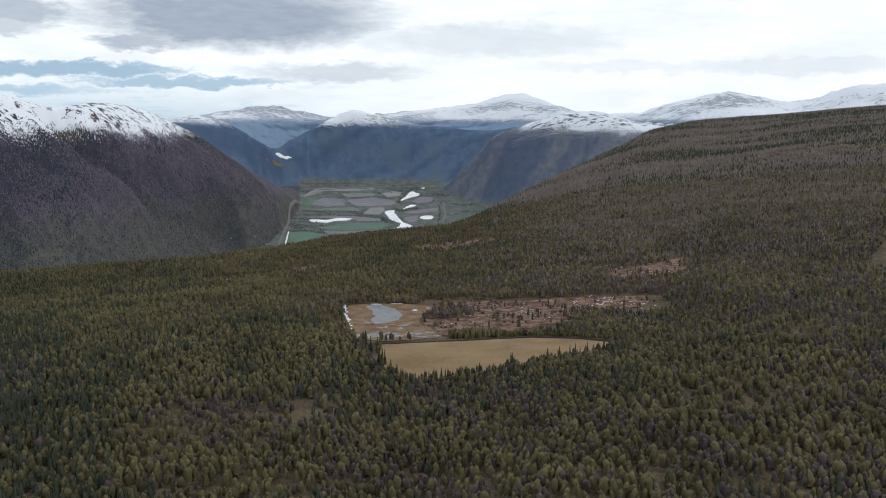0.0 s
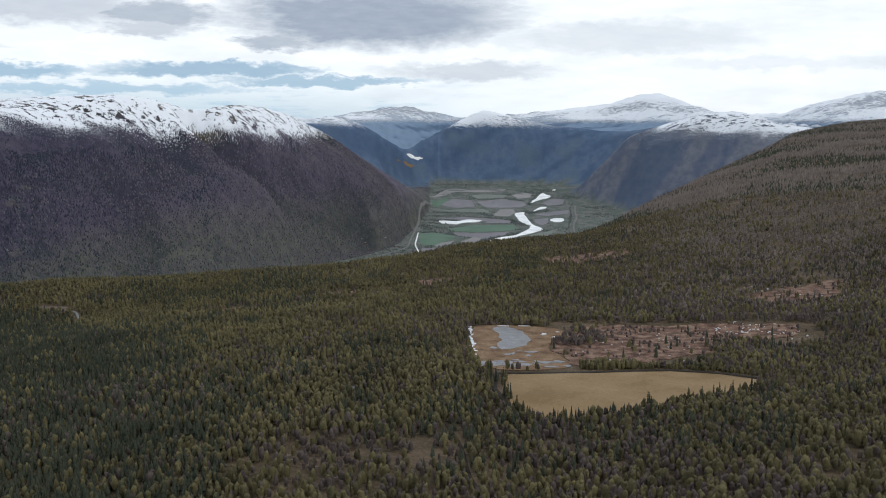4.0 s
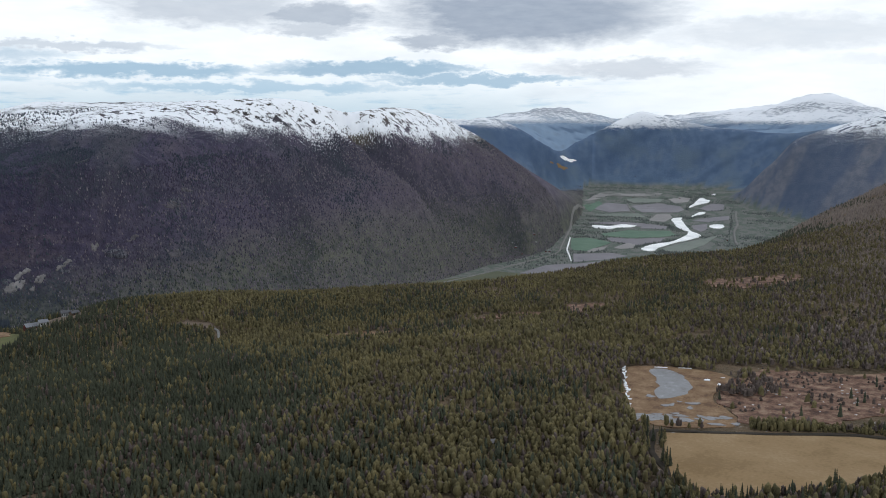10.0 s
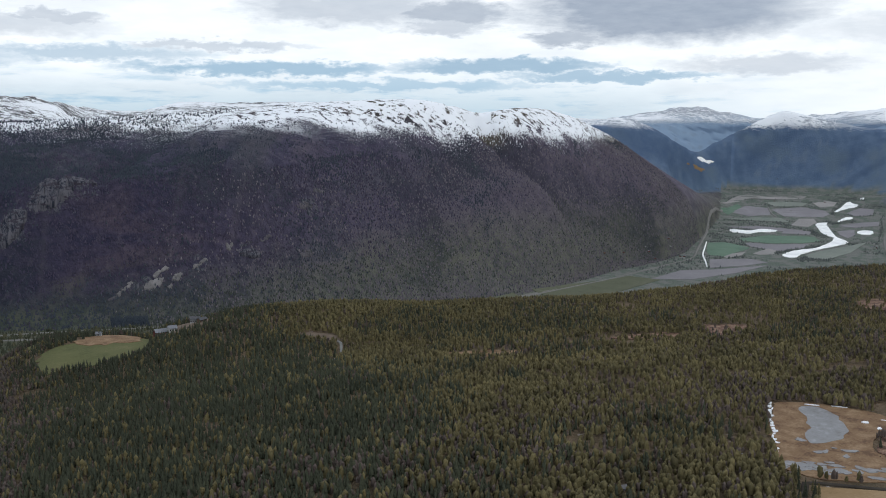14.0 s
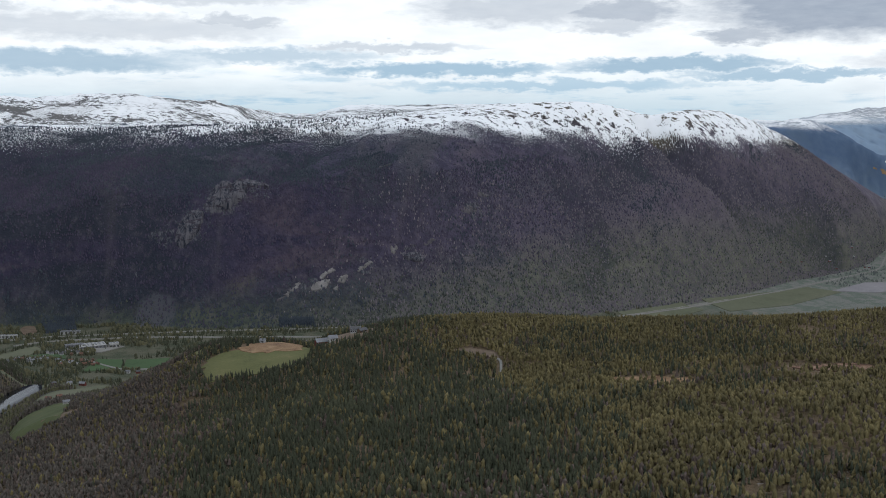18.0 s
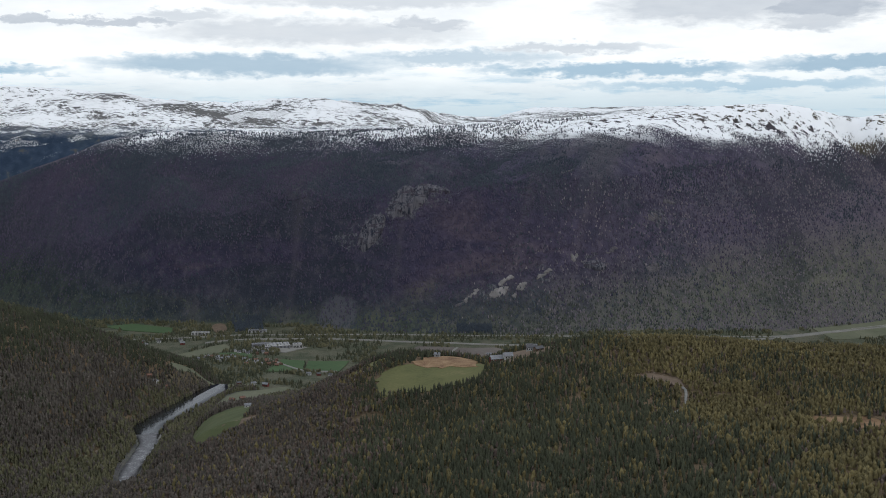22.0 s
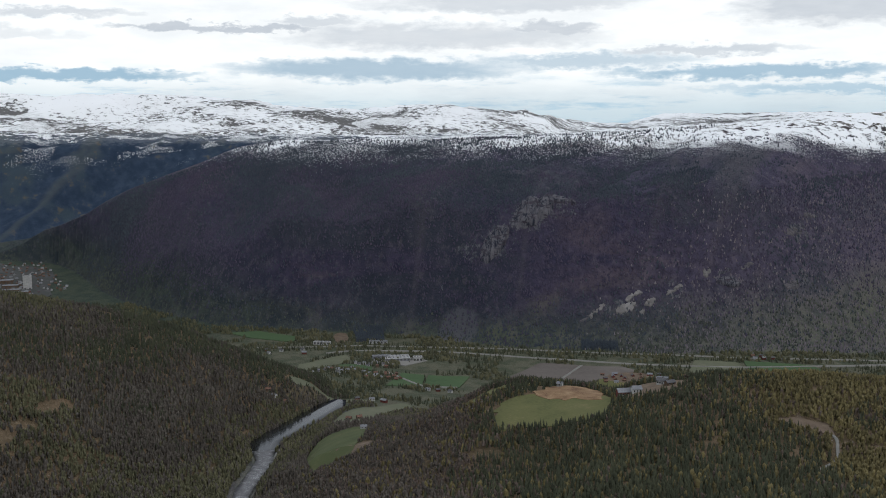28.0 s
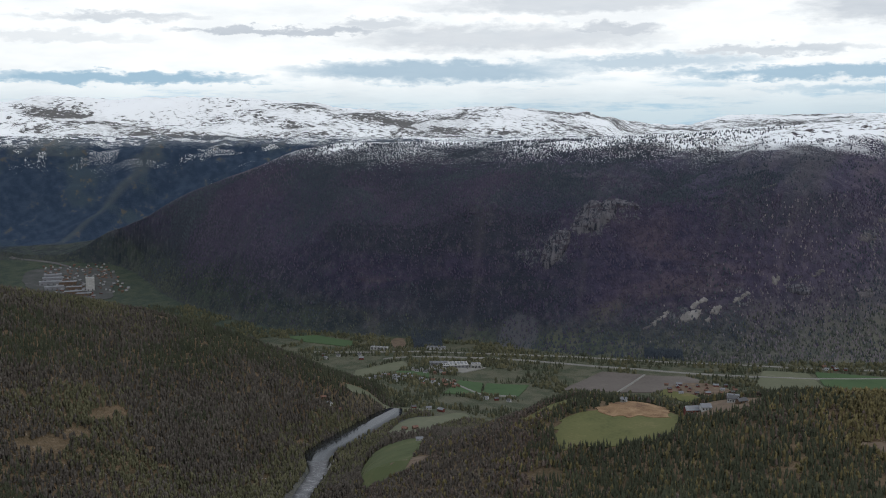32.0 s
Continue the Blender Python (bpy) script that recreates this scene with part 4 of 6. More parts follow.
def patch(name, outline, mat, label, category, lift=0.5, rings=8, step=6.0, ragged=1.5, level=None, clear=True, kind="structure"):
    """A closed sheet with a skirt, draped over the ground (or level, for water)."""
    outline = [tuple(map(float, p)) for p in outline]
    if clear:
        OPEN.append(outline)
    if ragged >= 1.5:
        for _ in range(2):
            outline = [(a * f + c * (1 - f), b * f + d * (1 - f)) for (a, b), (c, d) in zip(outline, outline[1:] + outline[:1]) for f in (0.78, 0.22)]
    pts = []
    for (x0, y0), (x1, y1) in zip(outline, outline[1:] + outline[:1]):
        k = max(1, int(math.hypot(x1 - x0, y1 - y0) / step))
        for i in range(k):
            pts.append((x0 + (x1 - x0) * i / k, y0 + (y1 - y0) * i / k))
    pts = np.array(pts)
    pts = pts + ragged * np.stack([rough(pts[:, 0] / 7, pts[:, 1] / 7, 5), rough(pts[:, 0] / 7, pts[:, 1] / 7, 9)], 1)
    n = len(pts)
    lo, hi = pts.min(0), pts.max(0)
    grain = max(step, math.sqrt((hi - lo).prod() / 700))
    gx, gy = np.meshgrid(np.arange(lo[0], hi[0], grain), np.arange(lo[1], hi[1], grain))
    gx = (gx + (np.arange(gx.shape[0])[:, None] % 2) * grain * 0.5).ravel()
    gy = gy.ravel()
    rim = [tuple(p) for p in pts]
    keep = inside(gx, gy, rim) & (beside(gx, gy, rim + rim[:1]) > grain * 0.45)
    flat = [Vector(p) for p in rim] + [Vector(p) for p in zip(gx[keep], gy[keep])]
    co, _, tris, *_ = delaunay_2d_cdt(flat, [], [list(range(n))], 1, 1e-4)
    xy = np.array([(p.x, p.y) for p in co])
    tris = np.array([t for t in tris if len(t) == 3])
    use = {}
    for t in tris:
        for e in ((t[0], t[1]), (t[1], t[2]), (t[2], t[0])):
            use[(min(e), max(e))] = e if (min(e), max(e)) not in use else None
    brim = [e for e in use.values() if e is not None]
    m = len(xy)
    z = land(xy[:, 0], xy[:, 1])[0] + lift if level is None else np.full(m, float(level))
    low = np.column_stack([xy, z - 2.2 * lift - 0.4])
    p = drawn(np.concatenate([np.column_stack([xy, z]), low]))
    skirt = [q for i, j in brim for q in ((j, i, i + m), (j, i + m, j + m))]
    faces = np.concatenate([tris, np.array(skirt)])
    return tagged(mesh_object(name, p, faces, mat, False), label, category, kind=kind)


def ribbon(name, line, mat, label, category, lift=0.5, levels=None, clear=True, kind="structure", step=8.0, side=3.0):
    """A strip along (x, y, width) places."""
    line = np.array(line, float)
    if clear:
        LANES.append(([tuple(p[:2]) for p in line], line[:, 2].max() / 2 + side))
    s = np.concatenate([[0], np.cumsum(np.hypot(*np.diff(line[:, :2], axis=0).T))])
    t = np.linspace(0, s[-1], max(3, int(s[-1] / step)))
    x, y, w = hermite(t, s, line[:, 0]), hermite(t, s, line[:, 1]), hermite(t, s, line[:, 2])
    dx, dy = np.gradient(x), np.gradient(y)
    l = np.hypot(dx, dy)
    dx, dy = dx / l, dy / l
    across = np.array([-0.5, -0.5, -0.17, 0.17, 0.5, 0.5])
    xy = np.stack([x[:, None] - dy[:, None] * across * w[:, None], y[:, None] + dx[:, None] * across * w[:, None]], -1)
    if levels is None:
        z = land(xy[..., 0].ravel(), xy[..., 1].ravel())[0].reshape(xy.shape[:2]) + lift
        z[:] = 0.5 * z + 0.5 * z.mean(1, keepdims=True) + 0.2 * lift
    else:
        z = np.repeat(hermite(t, s, levels)[:, None], 6, 1)
    z[:, [0, -1]] -= 3 * lift + 1
    p = drawn(np.concatenate([xy, z[..., None]], -1).reshape(-1, 3))
    i, j = np.meshgrid(np.arange(5), np.arange(len(t) - 1))
    a = (i + j * 6).ravel()
    faces = np.column_stack([a, a + 6, a + 7, a + 1])
    return tagged(mesh_object(name, p, faces, mat, True), label, category, kind=kind)


# the straw meadow, its ditch, and the bog
MEADOW = [(-40, 587), (-15, 592), (11, 597), (34, 603), (54, 607), (80, 604), (103, 594), (96, 575), (76, 556), (40, 533), (7, 518), (-18, 510), (-30, 528)]
patch("straw_meadow", MEADOW, straw_mat, "flat straw-coloured meadow ringed by dark pines", "meadow", 0.5, 8, 5, 0.6)
ribbon("ditch", [(-31, 532, 3), (-42, 560, 3), (-43, 590, 3.5), (-15, 595, 3.5), (11, 600, 3.5), (34, 606, 3.5), (54, 611, 3), (82, 608, 3), (106, 597, 3)], ditch_mat, "dark peaty ditch along the straw meadow", "ditch", 0.35)
patch("bog_pool_shelf", [(-72, 722), (-55, 730), (-38, 728), (-14, 724), (0, 705), (-8, 690), (-17, 668), (-10, 640), (2, 610), (-20, 601), (-44, 598), (-57, 609), (-62, 640), (-66, 663)], sedge_mat, "yellow sedge bog around grey ice", "bog", 0.4, 8, 3, 2.5)
patch("bog_east", [(-14, 690), (10, 735), (40, 740), (75, 738), (110, 745), (150, 742), (152, 715), (110, 690), (85, 660), (60, 640), (31, 622), (2, 611), (-10, 640)], bog_mat, "red-brown bog moss with pale tussocks", "bog", 0.45, 9, 3, 5, clear=False)
patch("bog_far", [(118, 840), (140, 855), (175, 880), (215, 915), (222, 880), (200, 825), (166, 812), (135, 822)], bog_mat, "red-brown bog clearing in the pine forest", "bog", 0.5, 6, 5, 9, clear=False)
patch("bog_rim", [(-155, 972), (-120, 990), (-108, 960), (-114, 938), (-136, 922)], bog_mat, "small red-brown bog clearing", "bog", 0.6, 6, 5, 9, clear=False)
patch("bog_ridge", [(-40, 1150), (10, 1175), (60, 1190), (60, 1110), (20, 1085), (-30, 1095)], bog_mat, "red-brown bog clearing near the rim", "bog", 0.8, 6, 6, 9, clear=False)
patch("heath_clearing", [(-330, 800), (-300, 830), (-262, 835), (-250, 812), (-285, 795)], sedge_mat, "dry yellow heath clearing", "clearing", 0.5, 5, 4, 9, clear=False)
patch("heath_clearing", [(-215, 905), (-180, 930), (-150, 925), (-160, 900), (-195, 890)], bog_mat, "dry brown heath clearing", "clearing", 0.5, 5, 4, 9, clear=False)
patch("ice", [(-54, 720), (-46, 722), (-38, 714), (-31, 698), (-27, 680), (-31, 664), (-38, 653), (-45, 650), (-48, 664), (-47, 680), (-50, 696), (-54, 708)], ice_mat, "melting grey ice on the bog pool", "ice", 0.47, 5, 2.0, 1.6)
random.seed(12)
for k in range(64):
    cx, cy = (random.gauss(-43, 8), random.gauss(611, 6)) if k < 40 else (random.gauss(-14, 9), random.gauss(616, 7)) if k < 52 else (random.gauss(-36, 10), random.gauss(655, 18))
    a, b = random.uniform(1.2, 4.2), random.uniform(1.0, 3.2)
    if not inside(np.array([cx]), np.array([cy]), [(-66, 663), (-57, 606), (-10, 604), (0, 612), (-12, 650)])[0]:
        continue
    bend = random.uniform(0, 6)
    patch("ice", [(cx + a * math.cos(q * 0.449) * (1 + 0.3 * math.sin(3 * q * 0.449 + bend)), cy + b * math.sin(q * 0.449) * (1 + 0.3 * math.cos(2 * q * 0.449 + bend))) for q in range(14)], ice_mat, "thin broken ice on the bog's edge", "ice", 0.49 + 0.002 * k, 2, 1.0, 0.8, clear=False)
random.seed(11)
flecks = [(-72 + 15 * t + random.uniform(-1, 1.5), 722 - 116 * t, random.uniform(0.6, 1.6), random.uniform(1.2, 3.2)) for t in [k / 24 for k in range(25)]]
flecks += [(-57, 613, 2, 2), (-48, 725, 5, 1), (-34, 727, 4, 0.8), (-20, 700, 2, 2.4), (-13, 691, 1.4, 2.6)]
for k in range(60):
    flecks.append((random.gauss(118, 16), random.gauss(727, 9), random.uniform(0.4, 1.9), random.uniform(0.25, 0.7)))
for k in range(40):
    flecks.append((random.gauss(45, 26), random.gauss(680, 22), random.uniform(0.4, 1.5), random.uniform(0.2, 0.6)))
for k in range(12):
    flecks.append((random.gauss(172, 18), random.gauss(858, 16), random.uniform(0.8, 2.2), random.uniform(0.4, 0.8)))
for px, py, sx, sy in flecks:
    if px > 15:
        sx, sy = sx * 0.55, sy * 0.6
    ring = [(px + sx * math.cos(k * 0.7) * random.uniform(0.6, 1.2), py + sy * math.sin(k * 0.7) * random.uniform(0.6, 1.2)) for k in range(9)]
    tagged(patch("snow_patch", ring, snow_mat, "dirty melting snow patch on the bog", "snow", 0.7, 2, 1.2, 0.3, clear=False, kind=""), group="snow patches on the bog")
ribbon("forest_track", [(-61, 505, 1.6), (-50, 473, 1.6), (-43, 440, 1.6), (-37, 422, 1.6), (-28, 400, 1.6)], ditch_mat, "narrow gap of a track through the pines", "track", 0.2, side=0.9)
patch("rock_outcrop", [(-131, 546), (-124, 552), (-114, 560), (-112, 566), (-118, 564), (-128, 556)], rock_mat, "pale bare rock in the forest", "outcrop", 0.8, 3, 2, 1)
# farm meadow and cabin clearing on the shelf's edge
patch("farm_meadow", [(-652, 738), (-675, 752), (-703, 776), (-697, 800), (-690, 823), (-700, 850), (-708, 878), (-680, 880), (-642, 860), (-622, 835), (-607, 812), (-612, 790), (-613, 777), (-633, 757)], grass_mat, "sloping green farm meadow", "meadow", 0.6, 8, 3, 5)
patch("dry_slope", [(-697, 815), (-700, 850), (-705, 874), (-680, 878), (-652, 866), (-645, 850), (-656, 834), (-676, 811)], sedge_mat, "dry tan grass on the farm meadow", "meadow", 1.0, 5, 3, 6)
patch("farm_meadow", [(-772, 800), (-758, 830), (-738, 852), (-722, 850), (-732, 815), (-752, 788)], grass_mat, "small green meadow beside the dark spruces", "meadow", 0.6, 6, 5, 1.5)
patch("farm_yard", [(-635, 850), (-650, 885), (-625, 915), (-590, 905), (-585, 870), (-610, 850)], earth_mat, "bare earth farm yard", "yard", 0.7, 5, 5, 1.5)
patch("cabin_clearing", [(-485, 850), (-470, 868), (-448, 868), (-432, 850), (-455, 845)], earth_mat, "bare earth clearing in the pine forest", "clearing", 0.6, 4, 3, 1)
ribbon("gravel_track", [(-448, 858, 2.2), (-430, 846, 2.2), (-416, 824, 2.2), (-403, 797, 2.2), (-402, 776, 2.0)], road_mat, "pale gravel track in the pine forest", "track", 0.4, side=1.6)
patch("heath_clearing", [(-860, 720), (-830, 735), (-800, 725), (-790, 700), (-820, 690)], earth_mat, "dry brown clearing on the birch slope", "clearing", 0.6, 5, 5, 3)
# lake and sunlit field far up the side valley
patch("far_lake", [(-1287, 7898), (-1268, 8085), (-1239, 8446), (-1248, 8259), (-1263, 8002)], flood_mat, "far silver lake up the side valley", "lake", 4, 3, 60, 1, clear=False)
patch("far_field", [(-1286, 7360), (-1275, 7723), (-1240, 8032), (-1244, 7941), (-1271, 7624)], straw_mat, "yellow field far up the side valley", "field", 3, 3, 60, 2, clear=False)
# the gorge: river, lake, rapids, meadows on the bank
ribbon("lake", [g[:3] for g in GORGE[:7]], water_mat, "calm dark lake in the gorge mirroring the sky", "lake", 1.0, [g[3] for g in GORGE[:7]], side=-5)
ribbon("rapids", [g[:3] for g in GORGE[6:]], rapid_mat, "foaming grey river rapids in the gorge", "river", 1.0, [g[3] + 0.4 for g in GORGE[6:]], side=0)
patch("bank_meadow", [(-856, 688), (-905, 712), (-994, 772), (-992, 795), (-950, 833), (-930, 805), (-860, 750), (-800, 690), (-778, 655), (-800, 655)], bank_mat, "green meadow on the river bank", "meadow", 0.8, 7, 3, 6)
patch("bank_meadow", [(-1080, 850), (-1150, 920), (-1170, 985), (-1215, 1066), (-1180, 1060), (-1110, 970), (-1030, 880), (-1000, 836)], dull_mat, "dull green meadow beside the lake", "meadow", 0.8, 7, 6, 1.5)
patch("sand_bank", [(-1230, 900), (-1240, 930), (-1225, 985), (-1205, 1010), (-1240, 1010), (-1262, 950), (-1250, 890)], dull_mat, "dry yellow grass above the lake", "bank", 1.0, 5, 6, 2)
patch("dry_slope", [(-671, 576), (-697, 609), (-690, 627), (-658, 612), (-640, 590), (-643, 570)], dry_mat, "dry yellow-brown grass on the birch slope", "clearing", 0.6, 5, 2.5, 8, clear=False)
patch("dry_slope", [(-614, 578), (-625, 599), (-599, 603), (-575, 578), (-589, 563)], dry_mat, "dry yellow-brown grass on the birch slope", "clearing", 0.6, 5, 2.5, 8, clear=False)
patch("dry_slope", [(-679, 655), (-709, 691), (-694, 694), (-668, 667)], dry_mat, "dry yellow-brown grass on the birch slope", "clearing", 0.6, 5, 2.5, 8, clear=False)
patch("dry_slope", [(-760, 655), (-800, 650), (-850, 680), (-830, 690), (-790, 665)], dry_mat, "dry yellow-brown scrub below the bank meadow", "clearing", 0.6, 5, 2.5, 8, clear=False)
ribbon("river_path", [(-985, 706, 4), (-1013, 734, 4), (-1050, 765, 4), (-1100, 815, 4), (-1132, 870, 4), (-1170, 928, 4)], road_mat, "pale gravel path along the lake shore", "path", 0.7, side=1)
patch("sand_bank", [(-1217, 847), (-1225, 870), (-1230, 896), (-1256, 959), (-1225, 950), (-1196, 893), (-1196, 879), (-1208, 858)], dry_mat, "bare brown bank above the lake", "bank", 1.2, 5, 4, 6, clear=False)
patch("brown_clearing", [(-1810, 1331), (-1806, 1365), (-1720, 1312), (-1734, 1290)], earth_mat, "brown clearing at the wall's foot", "clearing", 1.4, 5, 8, 2)
patch("green_field", [(-1960, 1172), (-1937, 1229), (-1825, 1265), (-1800, 1228), (-1895, 1183)], green_mat, "green meadow at the wall's foot", "field", 1.2, 5, 9, 0.5)
# the valley floor below the wall
patch("green_field", [(-1350, 1132), (-1425, 1222), (-1395, 1250), (-1330, 1190)], green_mat, "bright green spring field", "field", 1.2, 5, 9, 0.5)
patch("green_field", [(-1328, 1192), (-1392, 1254), (-1352, 1312), (-1300, 1245)], green_mat, "bright green spring field", "field", 1.2, 5, 9, 0.5)
patch("green_field", [(-1500, 1140), (-1530, 1165), (-1490, 1205), (-1455, 1180)], green_mat, "bright green spring field", "field", 1.2, 5, 9, 0.5)
patch("dull_field", [(-1530, 1075), (-1610, 1130), (-1610, 1230), (-1560, 1210), (-1500, 1110)], dull_mat, "dull green pasture on the valley floor", "field", 1.2, 5, 9, 0.5)
patch("ploughed_field", [(-1300, 1335), (-1350, 1480), (-1290, 1520), (-1235, 1400)], plough_mat, "brown ploughed field on the valley floor", "field", 1.2, 6, 9, 0.5)
patch("ploughed_field", [(-1230, 1402), (-1285, 1522), (-1235, 1572), (-1195, 1570), (-1200, 1445)], plough_mat, "brown ploughed field on the valley floor", "field", 1.2, 6, 9, 0.5)
ribbon("farm_road", [(-1232, 1398, 4), (-1287, 1521, 4)], road_mat, "pale farm road between ploughed fields", "road", 1.6)
patch("village_green", [(-1180, 1440), (-1205, 1480), (-1190, 1500), (-1130, 1480), (-1100, 1450)], grass_mat, "green meadow before the village", "meadow", 1.2, 5, 8, 1)
patch("village_ground", [(-1200, 1470), (-1215, 1530), (-1180, 1565), (-1120, 1560), (-1110, 1520), (-1150, 1490)], earth_mat, "bare trodden ground between village houses", "yard", 1.4, 5, 8, 2)
patch("green_field", [(-1130, 1620), (-1190, 1720), (-1140, 1780), (-1060, 1720), (-1070, 1640)], dull_mat, "dull green field beside the road", "field", 1.2, 6, 9, 0.5)
patch("green_field", [(-1080, 1740), (-1140, 1800), (-1060, 1900), (-1000, 1880), (-990, 1800)], green_mat, "green field below the wall", "field", 1.2, 6, 9, 0.5)
ribbon("railway", [(-1800, 1150, 3), (-1650, 1330, 3), (-1489, 1500, 3), (-1320, 1640, 3), (-1166, 1800, 3), (-1060, 1990, 3.5), (-961, 2235, 3.5), (-900, 2500, 3.5), (-840, 2800, 3.5)], road_mat, "grey railway embankment along the valley", "railway", 1.4, step=20)
ribbon("main_road", [(-1660, 1220, 3.5), (-1534, 1395, 3.5), (-1355, 1520, 3.5), (-1188, 1648, 4), (-1090, 1810, 4.5), (-1010, 2031, 5), (-931, 2327, 6), (-852, 2688, 6), (-789, 3050, 6), (-723, 3427, 6), (-685, 3628, 6), (-646, 3873, 6), (-672, 4157, 6), (-707, 4488, 11), (-735, 4793, 11), (-775, 5117, 12), (-810, 5540, 12), (-850, 6200, 12)],
       road_mat, "pale two-lane valley road", "road", 1.8, step=25)
ribbon("field_road", [(-1440, 1200, 5), (-1335, 1192, 5), (-1300, 1240, 5)], road_mat, "pale lane between green fields", "road", 1.6)
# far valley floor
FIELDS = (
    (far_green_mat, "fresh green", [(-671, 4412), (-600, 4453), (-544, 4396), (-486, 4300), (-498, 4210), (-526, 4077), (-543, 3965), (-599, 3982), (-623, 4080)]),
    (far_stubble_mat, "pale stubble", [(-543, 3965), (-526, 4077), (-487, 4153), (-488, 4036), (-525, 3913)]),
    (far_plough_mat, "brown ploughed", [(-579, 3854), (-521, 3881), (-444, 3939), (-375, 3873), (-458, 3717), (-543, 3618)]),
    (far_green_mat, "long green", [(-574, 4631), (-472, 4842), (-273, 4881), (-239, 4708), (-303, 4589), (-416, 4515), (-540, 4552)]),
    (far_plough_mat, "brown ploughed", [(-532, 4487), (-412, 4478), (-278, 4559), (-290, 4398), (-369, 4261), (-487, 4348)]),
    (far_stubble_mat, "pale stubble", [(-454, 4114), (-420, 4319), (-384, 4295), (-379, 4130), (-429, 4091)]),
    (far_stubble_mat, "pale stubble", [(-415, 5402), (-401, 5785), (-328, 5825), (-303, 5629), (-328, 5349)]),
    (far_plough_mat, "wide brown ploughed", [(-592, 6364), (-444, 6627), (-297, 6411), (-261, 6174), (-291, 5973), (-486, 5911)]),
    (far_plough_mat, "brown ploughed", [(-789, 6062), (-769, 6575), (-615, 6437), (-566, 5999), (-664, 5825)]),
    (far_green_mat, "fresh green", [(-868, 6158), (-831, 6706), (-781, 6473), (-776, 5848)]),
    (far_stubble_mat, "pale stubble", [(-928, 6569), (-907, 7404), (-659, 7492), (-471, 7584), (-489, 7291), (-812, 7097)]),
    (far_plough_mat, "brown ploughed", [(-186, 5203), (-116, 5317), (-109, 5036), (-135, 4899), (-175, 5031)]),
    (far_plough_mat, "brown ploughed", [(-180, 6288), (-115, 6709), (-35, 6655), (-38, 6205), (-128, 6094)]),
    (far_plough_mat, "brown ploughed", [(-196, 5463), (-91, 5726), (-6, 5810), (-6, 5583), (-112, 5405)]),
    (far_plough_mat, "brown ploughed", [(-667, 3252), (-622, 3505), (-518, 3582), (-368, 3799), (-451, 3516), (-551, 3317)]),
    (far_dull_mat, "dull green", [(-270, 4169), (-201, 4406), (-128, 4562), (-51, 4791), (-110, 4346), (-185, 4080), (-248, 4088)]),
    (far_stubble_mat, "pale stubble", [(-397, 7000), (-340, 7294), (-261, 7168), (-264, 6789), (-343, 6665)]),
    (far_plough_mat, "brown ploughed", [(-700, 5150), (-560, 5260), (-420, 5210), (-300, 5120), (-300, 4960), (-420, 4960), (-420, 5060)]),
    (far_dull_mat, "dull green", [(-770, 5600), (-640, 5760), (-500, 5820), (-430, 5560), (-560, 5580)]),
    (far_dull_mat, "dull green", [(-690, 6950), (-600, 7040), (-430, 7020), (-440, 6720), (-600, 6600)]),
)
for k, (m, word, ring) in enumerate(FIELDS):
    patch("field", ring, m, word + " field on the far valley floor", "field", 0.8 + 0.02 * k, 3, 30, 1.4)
patch("field", [(-880, 2700), (-840, 2900), (-740, 3250), (-640, 3250), (-700, 2900), (-790, 2650)], dull_mat, "dull green field beside the road", "field", 1.2, 5, 20, 1.2)
patch("field", [(-960, 2330), (-900, 2600), (-840, 2600), (-860, 2400), (-900, 2300)], dull_mat, "dull green field beside the road", "field", 1.2, 5, 20, 1.2)
patch("valley_river", [(-349, 4110), (-339, 4214), (-297, 4332), (-242, 4428), (-213, 4569), (-189, 4759), (-192, 4898), (-214, 4937), (-253, 5059), (-284, 5340), (-307, 5560), (-273, 5615), (-249, 5655), (-252, 5472), (-218, 5212), (-188, 4925), (-152, 4822), (-126, 4738), (-137, 4651), (-173, 4539), (-214, 4442), (-251, 4314), (-287, 4200), (-289, 4069), (-326, 4066)], flood_mat, "winding river painted silver-white for sky glare", "river", 2.5, 4, 20, 5)
patch("valley_river", [(-210, 5672), (-196, 5863), (-171, 6010), (-138, 6019), (-139, 5921), (-175, 5831)], flood_mat, "river bend painted silver-white for sky glare", "river", 2.5, 4, 20, 5)
patch("valley_river", [(-249, 6343), (-216, 6716), (-201, 7214), (-177, 7284), (-160, 7043), (-128, 7010), (-130, 6783), (-168, 6690), (-204, 6539), (-230, 6356)], flood_mat, "river bend painted silver-white for sky glare", "river", 2.5, 4, 20, 5)
patch("flood_pool", [(-130, 7493), (-115, 7729), (-99, 7697), (-100, 7463)], flood_mat, "small silver flood pool", "pool", 2.5, 3, 20, 3)
patch("flood_pool", [(-665, 5008), (-641, 5050), (-567, 4996), (-537, 5133), (-487, 5123), (-441, 5092), (-474, 4992), (-527, 4993), (-551, 4861), (-607, 4892), (-636, 4908)], flood_mat, "silver flood water on the fields", "pool", 2.5, 4, 15, 6)
patch("flood_pool", [(-107, 5169), (-88, 5270), (-36, 5285), (-28, 5199), (-39, 5086), (-80, 5075)], flood_mat, "silver flood pool beside the river", "pool", 2.5, 4, 20, 5)
ribbon("white_ditch", [(-679, 4433, 4), (-647, 4172, 6), (-626, 4001, 6), (-586, 3799, 5), (-553, 3629, 4)], flood_mat, "bright straight flooded ditch", "ditch", 2.5, step=25)
